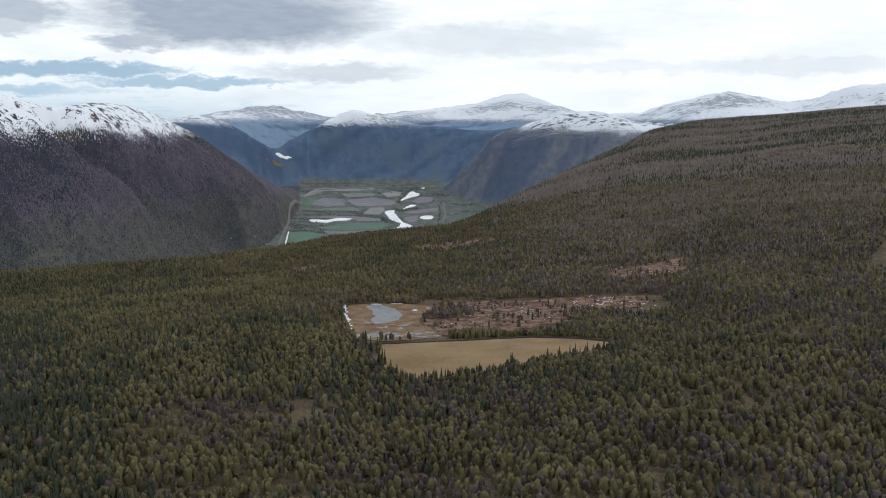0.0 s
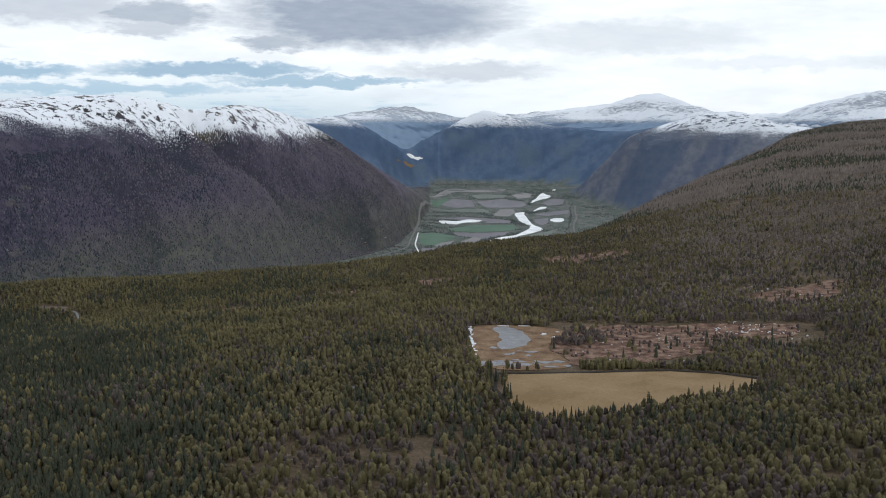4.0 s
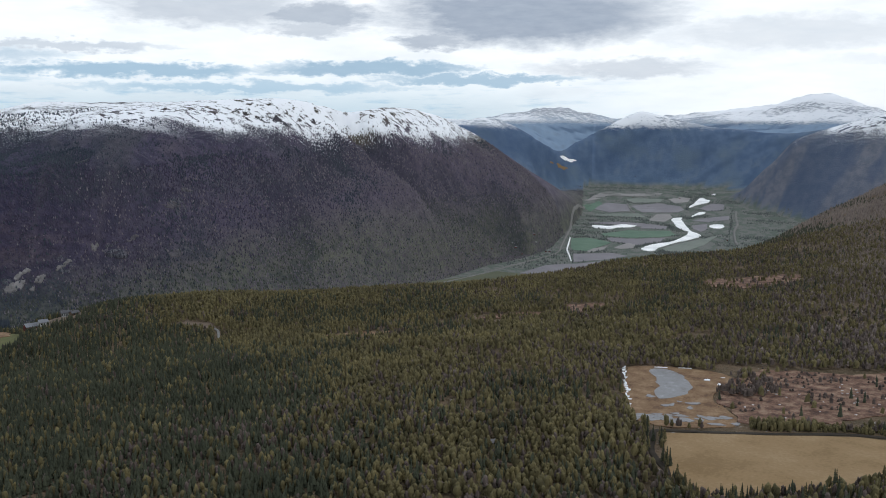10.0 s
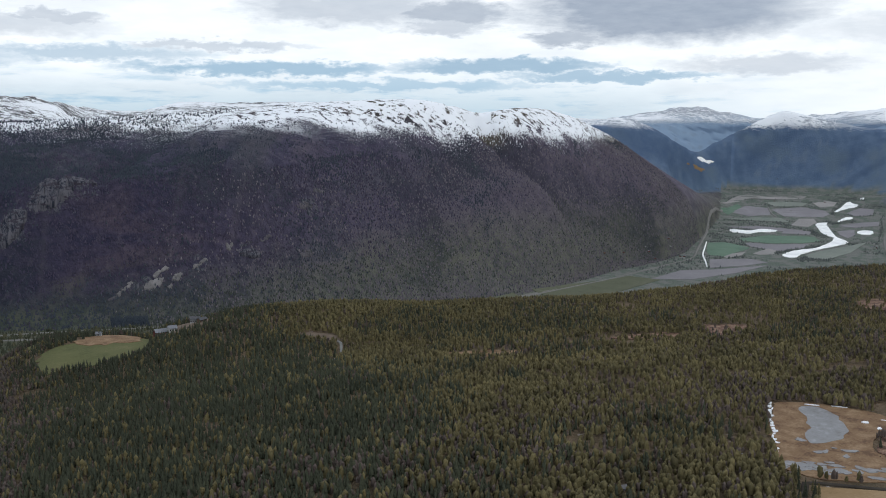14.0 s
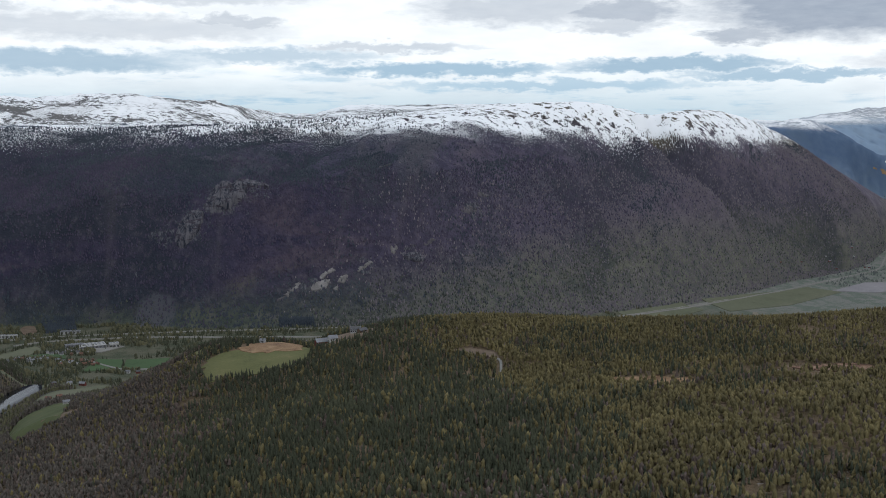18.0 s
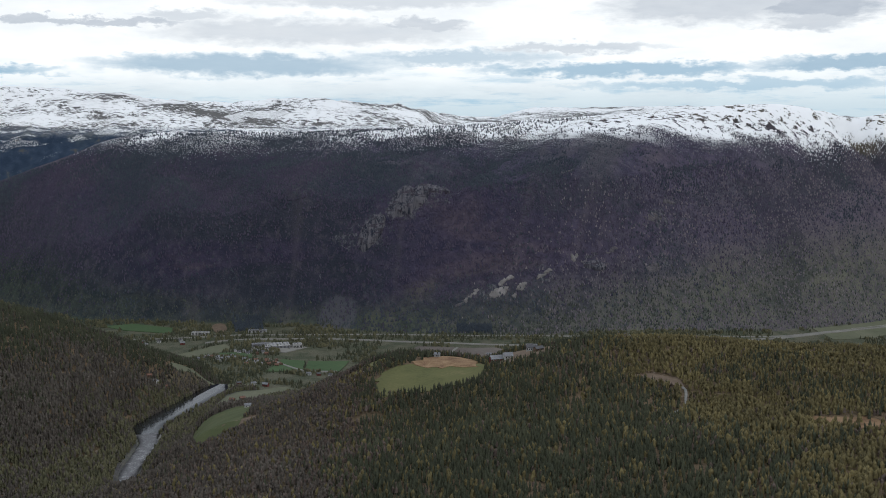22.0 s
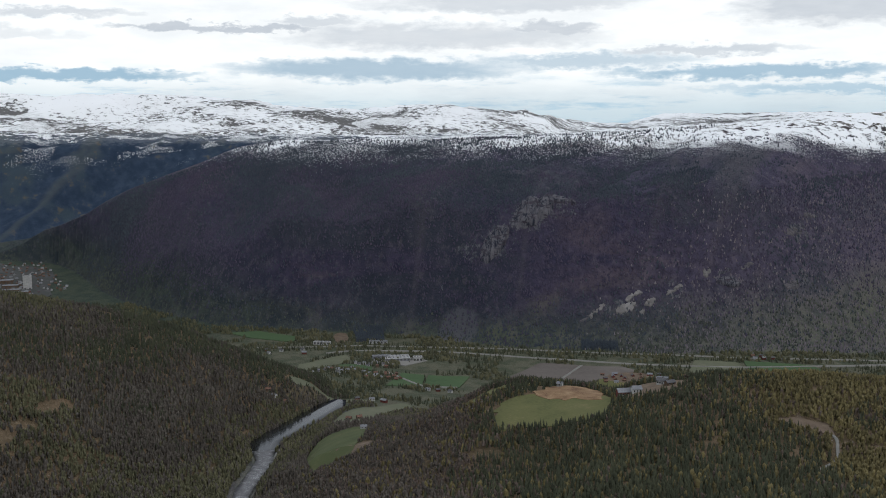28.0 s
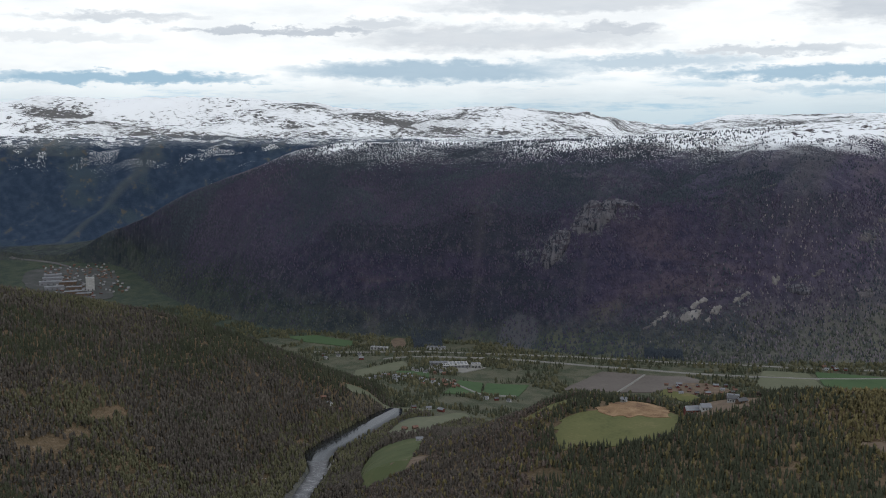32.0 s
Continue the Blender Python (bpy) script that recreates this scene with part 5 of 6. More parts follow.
ribbon("lane", [(-631, 6530, 8), (-576, 6132, 8), (-522, 5859, 8)], road_mat, "pale lane between the far fields", "lane", 2.5, step=30)
ribbon("lane", [(22, 4380, 9), (16, 4600, 9), (14, 4893, 10), (33, 5316, 12), (28, 5700, 10), (31, 6089, 12)], road_mat, "pale lane at the foot of the slope", "lane", 4.0, step=30, side=14)

# rock faces on the far wall
random.seed(8)


def rock_face(cx, cy, along, wide, mat, label):
    """A ragged slab standing out of the wooded wall."""
    for piece in range(9):
        ou = random.uniform(-0.9, 0.9) * along
        ov = ou * 0.35 + random.uniform(-0.5, 0.5) * wide
        ring = []
        for k in range(13):
            a = k * math.tau / 13
            u, v = ou + math.cos(a) * along * 0.30 * random.uniform(0.3, 1.5), ov + math.sin(a) * wide * 0.26 * random.uniform(0.3, 1.6)
            ring.append((cx + u * 0.50 - v * 0.7, cy + u * 0.86 + v * 0.72))
        patch("rock_face", ring, mat, label, "rock", 2.0 + 0.2 * piece, 3, 2.5, 1.4)


for cx, cy, along, wide, m in ((-1366, 1738, 24, 13, rock_mat), (-1340, 1765, 16, 7, rock_mat), (-1404, 1690, 14, 4, rock_mat), (-1319, 1825, 16, 4, rock_mat), (-1297, 1896, 9, 8, rock_mat),
                               (-1280, 1930, 16, 3, dark_rock_mat), (-1254, 2122, 28, 4, weathered_mat), (-1256, 2205, 18, 5, weathered_mat), (-1206, 2075, 24, 6, weathered_mat), (-1262, 1985, 14, 3, weathered_mat), (-1410, 1672, 16, 3, weathered_mat), (-1400, 2010, 14, 5, weathered_mat)):
    rock_face(cx, cy, along, wide, m, "pale grey rock scar on the wooded wall" if m is rock_mat else "thin band of weathered rock on the wooded wall")
patch("rock_face", [(-720, 2640), (-735, 2660), (-745, 2690), (-735, 2700), (-722, 2670)], stubble_mat, "pale landslip above the road", "rock", 2.5, 3, 8, 3)


def cliff(cx, cy, along, up, rib, label):
    """A ribbed rock face standing out of the slope, ragged at its rim."""
    m, k = 70, 26
    u, v = np.meshgrid(np.linspace(-along, along, m), np.linspace(-up, up, k))
    u, v = u.ravel(), v.ravel()
    u2 = u + 0.35 * v
    x, y = cx + u2 * 0.50 - v * 0.80, cy + u2 * 0.86 + v * 0.60
    z, _ = land(x, y)
    body = 1 - (np.abs(u) / along) ** 2 - (np.abs(v) / up) ** 2 + 0.75 * fractal(x, y, 26, 4, 151)
    ribs = np.abs(fractal(u, 0.25 * v, 13, 4, 161))
    lift = np.clip(body * 9, -6, 5) + np.where(body > 0, rib * (0.5 - ribs) * np.clip(body * 3, 0, 1), 0)
    p = drawn(np.stack([x + 0.5 * lift, y - 0.3 * lift, z + lift - 1.0], 1))
    i, j = np.meshgrid(np.arange(m - 1), np.arange(k - 1))
    a = (i + j * m).ravel()
    tagged(mesh_object("cliff", p, np.stack([a, a + 1, a + m + 1, a + m], 1), dark_rock_mat, False), label, "cliff", kind="structure")
    ring = [(math.cos(q) * along * 0.62, math.sin(q) * up * 0.62) for q in (0, 0.8, 1.6, 2.4, 3.1, 3.9, 4.7, 5.5)]
    OPEN.append([(cx + (a + 0.35 * b) * 0.50 - b * 0.80, cy + (a + 0.35 * b) * 0.86 + b * 0.60) for a, b in ring])


cliff(-1572, 1672, 52, 24, 18, "tall ribbed grey cliff in the wooded wall")
cliff(-1556, 1742, 34, 15, 8, "smaller grey cliff in the wooded wall")
cliff(-1602, 1600, 34, 16, 13, "broken grey cliff below the ribbed one")
cliff(-1266, 1935, 30, 6, 4, "low weathered rock band on the wall")
# ---- forest ----
rng = np.random.default_rng(4)


def scatter(count, az0, az1, r0, r1, power=2.0):
    """Random plan places in a sector round the spot."""
    az = np.radians(rng.uniform(az0, az1, count))
    r = (rng.uniform(r0 ** power, r1 ** power, count)) ** (1 / power)
    return SPOT[0] - np.sin(az) * r, SPOT[1] + np.cos(az) * r


def wooded(x, y):
    ok = np.ones(len(x), bool)
    for o in OPEN:
        xs, ys = [p[0] for p in o], [p[1] for p in o]
        box = (x > min(xs)) & (x < max(xs)) & (y > min(ys)) & (y < max(ys))
        k = np.nonzero(box)[0]
        ok[k[inside(x[k], y[k], o)]] = False
    for line, half in LANES:
        xs, ys = [p[0] for p in line], [p[1] for p in line]
        box = (x > min(xs) - half) & (x < max(xs) + half) & (y > min(ys) - half) & (y < max(ys) + half)
        k = np.nonzero(box)[0]
        ok[k[beside(x[k], y[k], line) < half]] = False
    return ok


def crowns(x, y, high, wide, tiers, sides, shape=1.0, bare=0.12, trunk=True):
    """Trees in one mesh: tiers of ragged cones on a thin trunk. Returns vertices and triangles."""
    n = len(x)
    z = land(x, y)[0]
    turn = rng.uniform(0, math.tau, n)
    tiltx, tilty = rng.normal(0, 0.03, n), rng.normal(0, 0.03, n)
    V, F = [], []
    base = 0
    ang = np.arange(sides) * math.tau / sides
    for t in range(tiers):
        lo = bare + (1 - bare) * t / tiers * 0.92
        hi = min(1.0, bare + (1 - bare) * (t + 1.75) / tiers) if t < tiers - 1 else 1.0
        fall = (1 - (lo - bare) / (1 - bare)) ** shape
        if shape < 1 and t == 0:
            fall *= 0.8
        star = np.where(np.arange(sides) % 2, 1.2, 0.6) if sides >= 6 else np.ones(sides)
        rad = wide[:, None] * (fall * 0.94 + 0.06) * rng.uniform(0.7, 1.25, (n, sides)) * star
        a = turn[:, None] + ang + rng.uniform(-0.25, 0.25, (n, sides)) + t * 0.9
        hz = high[:, None] * (lo + rng.uniform(-0.06, 0.05, (n, sides)))
        ring = np.stack([np.cos(a) * rad, np.sin(a) * rad, hz], -1)
        off = wide[:, None] * rng.normal(0, 0.07, (n, 2))
        top = np.concatenate([off, high[:, None] * hi], 1)[:, None]
        v = np.concatenate([ring, top], 1)
        V.append(v.reshape(-1, 3))
        i = np.arange(sides)
        f = np.stack([i, (i + 1) % sides, np.full(sides, sides)], 1)
        F.append((base + np.arange(n)[:, None, None] * (sides + 1) + f).reshape(-1, 3))
        base += n * (sides + 1)
    who = [np.repeat(np.arange(n), sides + 1)] * tiers
    if trunk:
        w = 0.012 * high
        a = np.arange(3) * math.tau / 3
        ring = np.stack([np.cos(a) * w[:, None], np.sin(a) * w[:, None], np.full((n, 3), -0.8)], -1)
        top = np.stack([0 * high, 0 * high, high * 0.6], 1)[:, None]
        V.append(np.concatenate([ring, top], 1).reshape(-1, 3))
        f = np.array([(0, 1, 3), (1, 2, 3), (2, 0, 3)])
        F.append((base + np.arange(n)[:, None, None] * 4 + f).reshape(-1, 3))
        who.append(np.repeat(np.arange(n), 4))
    V, who = np.concatenate(V), np.concatenate(who)
    V[:, 0] += V[:, 2] * tiltx[who]
    V[:, 1] += V[:, 2] * tilty[who]
    V += np.stack([x, y, z], 1)[who]
    return drawn(V), np.concatenate(F)


def plumes(x, y, high, wide, tiers, sides, bare=0.15):
    """Narrow ragged crowns with blunt tops, all in one mesh."""
    n = len(x)
    z = land(x, y)[0]
    turn = rng.uniform(0, math.tau, n)
    lean = rng.normal(0, 0.035, (n, 2))
    blunt = rng.uniform(0.75, 1.2, n)
    levels, girth = {3: ((0.04, 0.38, 0.76), (0.78, 1.0, 0.70)), 2: ((0.10, 0.62), (1.0, 0.80))}[tiers]
    ang = np.arange(sides) * math.tau / sides
    rows = []
    for k, (lo, g) in enumerate(zip(levels, girth)):
        a = turn[:, None] + ang + 0.6 * k + rng.uniform(-0.35, 0.35, (n, sides))
        rad = wide[:, None] * g * rng.uniform(0.68, 1.25, (n, sides)) * (blunt[:, None] if k == tiers - 1 else 1)
        hz = high[:, None] * (bare + (1 - bare) * (lo + rng.uniform(-0.10, 0.08, (n, sides))))
        rows.append(np.stack([np.cos(a) * rad, np.sin(a) * rad, hz], -1))
    rows.append(np.stack([wide * rng.normal(0, 0.2, n), wide * rng.normal(0, 0.2, n), high], -1)[:, None])
    V = np.concatenate(rows, 1)
    V[..., :2] += V[..., 2:] * lean[:, None]
    V += np.stack([x, y, z], 1)[:, None]
    f = []
    for k in range(tiers - 1):
        for i in range(sides):
            a, b = k * sides + i, k * sides + (i + 1) % sides
            f += [(a, b, b + sides), (a, b + sides, a + sides)]
    f += [((tiers - 1) * sides + i, (tiers - 1) * sides + (i + 1) % sides, tiers * sides) for i in range(sides)]
    F = np.arange(n)[:, None, None] * (tiers * sides + 1) + np.array(f)
    return drawn(V.reshape(-1, 3)), F.reshape(-1, 3)


def wood(name, x, y, high, wide, mat, label, tiers, sides, soft=False, **more):
    v, f = plumes(x, y, high, wide, tiers, sides, more["bare"]) if soft else crowns(x, y, high, wide, tiers, sides, **more)
    return tagged(mesh_object(name, v, f, mat, True), label, "forest", kind="stuff")


def near_forest():
    bands = ((4, 190, 480, 27000, 3, 5), (3, 480, 760, 44000, 2, 4), (2, 760, 1120, 66000, 2, 3), (1, 1120, 1500, 40000, 2, 3))
    for k, r0, r1, count, tiers, sides in bands:
        x, y = scatter(count, -48 if r0 < 400 else -38 if r0 < 700 else -30, 66 if r0 < 1000 else 52, r0, r1)
        z, belt = land(x, y)
        stand = fractal(x, y * (1 + 1.4 * np.clip((x + 60) / 160, 0, 1)), 90, 3, 21)
        thin = fractal(x, y, 35, 3, 33)
        az = np.degrees(np.arctan2(-(x - SPOT[0]), y - SPOT[1]))
        keep = wooded(x, y) & (belt < 4.65) & (thin > -0.52) & (rng.random(len(x)) < np.clip(0.92 - 1.5 * np.clip(fractal(x, y * 1.5, 70, 4, 45) + 0.02, 0, 0.7) * np.clip((20 - az) / 8, 0, 1), 0.3, 1))
        for hole in ([(118, 840), (140, 855), (175, 880), (215, 915), (222, 880), (200, 825), (166, 812), (135, 822)], [(-155, 972), (-120, 990), (-108, 960), (-114, 938), (-136, 922)], [(-40, 1150), (10, 1175), (60, 1190), (60, 1110), (20, 1085), (-30, 1095)],
                     [(-330, 800), (-300, 830), (-262, 835), (-250, 812), (-285, 795)], [(-215, 905), (-180, 930), (-150, 925), (-160, 900), (-195, 890)]):
            keep &= ~inside(x, y, hole) | (rng.random(len(x)) < 0.12)
        bog = inside(x, y, [(-20, 600), (-16, 745), (160, 750), (165, 700), (80, 640), (40, 608)])
        isle = np.hypot((x - 2) / 20, (y - 692) / 26) < 1
        keep &= ~bog | isle | (rng.random(len(x)) < 0.02) | ((np.hypot((x - 108) / 26, (y - 672) / 24) < 1) & (rng.random(len(x)) < 0.7))
        x, y, stand, thin, az, isle = (q[keep] for q in (x, y, stand, thin, az, isle))
        n = len(x)
        kind = rng.random(n)
        east = np.clip((-az + 2) / 14, 0, 1) * np.clip((y - 420) / 380, 0.3, 1)
        slope = np.clip((az - 44.5 + 2 * fractal(x, y, 60, 3, 23)) / 3, 0, 1)
        # west of this line extra dark spruces stand in for pines in shade
        western = (np.interp(y, [300, 400, 480, 560, 690, 780, 861, 1000], [-140, -150, -175, -220, -295, -375, -490, -610]) - x + 60 * fractal(x, y, 80, 3, 43)) / 70 + 0.5
        knoll = np.clip((az - 12) / 8, 0, 1) * np.clip((46 - az) / 3, 0, 1)
        p_birch = np.clip(0.14 - 0.11 * knoll + 0.55 * east + 0.78 * slope + (0.9 - 0.3 * knoll) * np.clip(stand - 0.05 - 0.1 * knoll, 0, 1) + 0.6 * isle, 0, 0.92)
        birch = kind < p_birch
        dark = ~birch & (((fractal(x, y, 60, 3, 41) > 0.12) & (rng.random(n) < 0.45)) | (rng.random(n) < 0.85 * np.clip(western, 0, 1) * (1 - slope)))
        pine = ~birch & ~dark
        high = np.clip(rng.normal(5.6, 0.9, n), 3.2, 8.0) * (1 + 0.15 * stand)
        for mask, name, mat, lab, w, sh, br in ((pine, "pine_forest", pine_mat, "olive-green pines on the shelf, dense stand", 0.245, 0.6, 0.18), (dark, "spruce_forest", spruce_mat, "dark green spruces among the pines, denser in the west to stand for shade", 0.21, 0.9, 0.06),
                                                (birch, "birch_wood", birch_mat, "leafless brown birches among the pines", 0.24, 0.6, 0.22)):
            h = high[mask] * (0.85 if name == "birch_wood" else 1.12 if name == "spruce_forest" else 1.0)
            if name == "birch_wood":
                # birches on the gorge slope take the shade-darkened colour
                in_shade = (rng.random(mask.sum()) < 0.8 * slope[mask])
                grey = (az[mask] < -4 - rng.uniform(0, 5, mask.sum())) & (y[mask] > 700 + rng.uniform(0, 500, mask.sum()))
                for sub, m2, l2 in ((grey & ~in_shade, hill_birch_mat, "leafless grey birches on the eastern shelf"), (in_shade, gorge_mat, "leafless birches on the slope to the gorge, darkened as in shade"), (~grey & ~in_shade, birch_mat, lab)):
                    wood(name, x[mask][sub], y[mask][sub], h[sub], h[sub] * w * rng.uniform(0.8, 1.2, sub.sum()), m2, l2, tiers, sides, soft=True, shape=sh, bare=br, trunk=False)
                continue
            wood(name, x[mask], y[mask], h, h * w * rng.uniform(0.8, 1.2, len(h)), mat, lab, tiers, sides, soft=name == "pine_forest", shape=sh, bare=br, trunk=k > 3)


def hill_forest():
    # the long slope up to the hill
    x, y = scatter(84000, -29, 1, 1480, 3350)
    z, belt = land(x, y)
    keep = (belt < 4.25) & (fractal(x, y * 2.2, 150, 4, 51) + 0.25 * rng.random(len(x)) > -0.16) & wooded(x, y)
    x, y = x[keep], y[keep]
    birch = rng.random(len(x)) < 0.68 + 1.3 * fractal(x, y * 2.2, 200, 4, 61)
    for mask, name, mat, lab in ((~birch, "hill_pines", spruce_mat, "dark pines on the hill slope"), (birch, "hill_birches", hill_birch_mat, "leafless brown birches on the hill slope")):
        h = np.clip(rng.normal(5.6, 1.0, mask.sum()), 3, 9)
        wood(name, x[mask], y[mask], h, h * 0.32, mat, lab, 1, 4, shape=0.8, bare=0.05, trunk=False)
    # the hill beyond the gorge
    x, y = scatter(46000, 54, 84, 560, 1560)
    z, belt = land(x, y)
    keep = (belt > 4.6) & (belt < 6.4) & wooded(x, y) & (fractal(x, y, 60, 3, 71) > -0.45) & ((z > -196) | (rng.random(len(x)) < 0.4))
    x, y, z = x[keep], y[keep], z[keep]
    tone = fractal(x, y * 0.7, 190, 4, 81) + rng.normal(0, 0.10, len(x))
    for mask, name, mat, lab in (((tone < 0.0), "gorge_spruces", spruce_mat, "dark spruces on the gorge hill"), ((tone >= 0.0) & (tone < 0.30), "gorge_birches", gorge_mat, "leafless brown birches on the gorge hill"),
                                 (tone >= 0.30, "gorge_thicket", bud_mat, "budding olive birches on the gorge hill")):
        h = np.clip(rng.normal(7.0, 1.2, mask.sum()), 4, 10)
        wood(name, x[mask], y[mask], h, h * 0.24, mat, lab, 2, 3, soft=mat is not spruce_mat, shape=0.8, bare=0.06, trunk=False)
    # rim of the shelf down to the gorge
    x, y = scatter(22000, 40, 66, 560, 1440)
    z, belt = land(x, y)
    keep = (belt > 4.3) & (belt < 5.6) & wooded(x, y) & (fractal(x, y, 45, 3, 91) > -0.3)
    x, y, z = x[keep], y[keep], z[keep]
    birch = rng.random(len(x)) < np.where(z < -160, 0.35, 0.93)
    low = z < -160
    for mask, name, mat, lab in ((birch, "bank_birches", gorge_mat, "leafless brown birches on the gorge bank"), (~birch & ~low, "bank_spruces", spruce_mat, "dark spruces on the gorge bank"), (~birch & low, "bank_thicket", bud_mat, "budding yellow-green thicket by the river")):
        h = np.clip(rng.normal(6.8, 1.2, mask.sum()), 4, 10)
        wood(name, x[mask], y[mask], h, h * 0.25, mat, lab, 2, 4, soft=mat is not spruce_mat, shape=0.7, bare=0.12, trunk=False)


def wall_forest():
    x, y = scatter(420000, 8, 80, 1960, 4500, 1.5)
    z, belt = land(x, y)
    snowline = 70 + 70 * fractal(x, y, 90, 3, 101)
    keep = (belt > 7.02) & (belt < 8.9) & ((z < 165) | (x < -1750)) & ((z < snowline) | (rng.random(len(x)) < np.where(x < -1750, 0.7, 0.25) * np.exp(-(z - snowline) / np.where(x < -1750, 60, 35)))) & wooded(x, y)
    x, y, z = x[keep], y[keep], z[keep]
    tone = fractal(x, y, 170, 4, 111) + np.clip((-130 - z) / 160, 0, 0.5) + np.clip((z - 20) / 160, 0, 0.6) + rng.normal(0, 0.18, len(x))
    spruce = tone > 0.17 + 0.22 * np.clip((x + 1500) / 500, 0, 1)
    fresh = rng.random(len(x)) < np.clip((-190 - 55 * np.clip(fractal(x, y, 120, 3, 113), -1, 1) - z + 150 * np.clip((x + 1400) / 500, 0, 1) + 40 * np.clip((-1900 - x) / 300, 0, 1)) / 90, 0, 0.93)
    spruce &= ~fresh
    # eastwards more birches take the tone lightened for haze and sun
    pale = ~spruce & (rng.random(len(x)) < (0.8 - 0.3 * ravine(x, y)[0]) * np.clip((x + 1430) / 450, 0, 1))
    for mask, name, mat, lab in ((pale, "wall_hazed_birches", hazed_wood_mat, "birches on the eastern valley wall, lightened for haze and sun"), (fresh & ~pale, "wall_thicket", wall_bud_mat, "budding grey-green birches at the foot of the wall"), (spruce, "wall_spruces", wall_spruce_mat, "dark spruces on the far valley wall"), (~spruce & ~fresh & ~pale, "wall_birches", wall_wood_mat, "leafless purple-brown birches on the far valley wall")):
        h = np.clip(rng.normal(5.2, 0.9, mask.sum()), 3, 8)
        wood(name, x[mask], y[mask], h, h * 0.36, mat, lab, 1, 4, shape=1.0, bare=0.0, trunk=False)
    # copses on the valley floor
    x, y = scatter(60000, 4, 72, 1380, 2600)
    z, belt = land(x, y)
    line = [(-1800, 1150), (-1650, 1330), (-1489, 1500), (-1320, 1640), (-1166, 1800), (-1060, 1990), (-961, 2235), (-900, 2500)]
    belts = (beside(x, y, line) < 34) & (x < -1000)
    keep = (belt > 4.9) & (belt < 7.02) & (z < -190) & wooded(x, y) & ((fractal(x, y, 80, 3, 121) > -0.02) | belts)
    x, y = x[keep], y[keep]
    bud = fractal(x, y, 60, 3, 123) + rng.normal(0, 0.25, len(x)) > 0.0
    for mask, name, mat, lab in ((bud, "valley_copse", bud_mat, "budding copses between the fields"), (~bud, "valley_spruces", spruce_mat, "dark spruce copses between the fields")):
        h = np.clip(rng.normal(6.5, 1.4, mask.sum()), 3.5, 10)
        wood(name, x[mask], y[mask], h, h * (0.40 if mat is bud_mat else 0.24), mat, lab, 2, 5, soft=mat is bud_mat, shape=0.9, bare=0.03, trunk=False)
    # two planted spruce blocks at the wall's foot
    for ring in ([(-1812, 1386), (-1759, 1424), (-1684, 1373), (-1713, 1326)], [(-1392, 1634), (-1340, 1680), (-1325, 1664), (-1377, 1618)]):
        x, y = rng.uniform(min(p[0] for p in ring), max(p[0] for p in ring), 1500), rng.uniform(min(p[1] for p in ring), max(p[1] for p in ring), 1500)
        keep = inside(x, y, ring)
        x, y = x[keep], y[keep]
        h = np.clip(rng.normal(9, 1.0, len(x)), 6, 12)
        wood("spruce_plantation", x, y, h, h * 0.22, wall_spruce_mat, "dense dark spruce plantation at the wall's foot", 2, 4, shape=0.9, bare=0.03, trunk=False)
    # hedges and woods far down the valley
    x, y = scatter(30000, -8, 12, 3300, 8200, 1.6)
    z, belt = land(x, y)
    keep = (belt > 4.95) & (belt < 10.1) & (z < -318) & ((wooded(x, y) & (fractal(x, y, 220, 3, 131) > 0.2)))
    x, y = x[keep], y[keep]
    rows = (((-957, 7184), (-794, 7279), (-493, 7336)), ((-715, 5293), (-612, 5383), (-500, 5259), (-403, 5245), (-296, 5184)), ((-679, 4464), (-602, 4472), (-522, 4408), (-441, 4308), (-403, 4386)),
            ((-753, 5564), (-631, 5544), (-480, 5491), (-418, 5365)), ((-315, 5200), (-275, 4990), (-220, 4880)), ((-285, 4037), (-224, 4045), (-165, 4092)), ((-254, 6175), (-240, 6520), (-225, 7199), (-130, 7922)),
            ((-259, 5690), (-220, 5600), (-121, 5777)), ((-675, 6864), (-580, 7012), (-432, 6984)), ((-1000, 7600), (-784, 7845), (-511, 7900), (-318, 7644), (-120, 7500)), ((-1000, 7800), (-784, 7990), (-400, 8050), (-150, 7800)),
            ((-380, 4150), (-300, 4380), (-240, 4480)), ((-270, 4060), (-200, 4300), (-110, 4560), (-90, 4700)), ((-10, 4500), (0, 5000), (10, 5600), (20, 6200)))
    for line in rows:
        line = np.array(line, float)
        t = rng.uniform(0, len(line) - 1, 170)
        k = t.astype(int)
        p = line[k] + (line[k + 1] - line[k]) * (t - k)[:, None] + rng.normal(0, 1, (170, 2)) * (7, 34)
        x, y = np.concatenate([x, p[:, 0]]), np.concatenate([y, p[:, 1]])
    ok = wooded(x, y)
    x, y = x[ok], y[ok]
    h = np.clip(rng.normal(7, 1.5, len(x)), 4, 11)
    wood("valley_hedges", x, y, h, h * 0.42, hedge_mat, "grey-green hedges and copses far down the valley", 1, 4, shape=1.0, bare=0.0, trunk=False)


def plain_forest():
    x, y = scatter(12000, -180, 180, 0, 196)
    x2, y2 = scatter(14500, 64, 314, 190, 520)
    x, y = np.concatenate([x, x2]), np.concatenate([y, y2])
    keep = (fractal(x, y, 40, 3, 33) > -0.4) & (land(x, y)[1] < 4.6)
    x, y = x[keep], y[keep]
    h = np.clip(rng.normal(5.6, 0.9, len(x)), 3.2, 8)
    wood("pine_forest", x, y, h, h * 0.27, pine_mat, "olive-green pines below the flight", 1, 6, shape=0.75, bare=0.14, trunk=False)


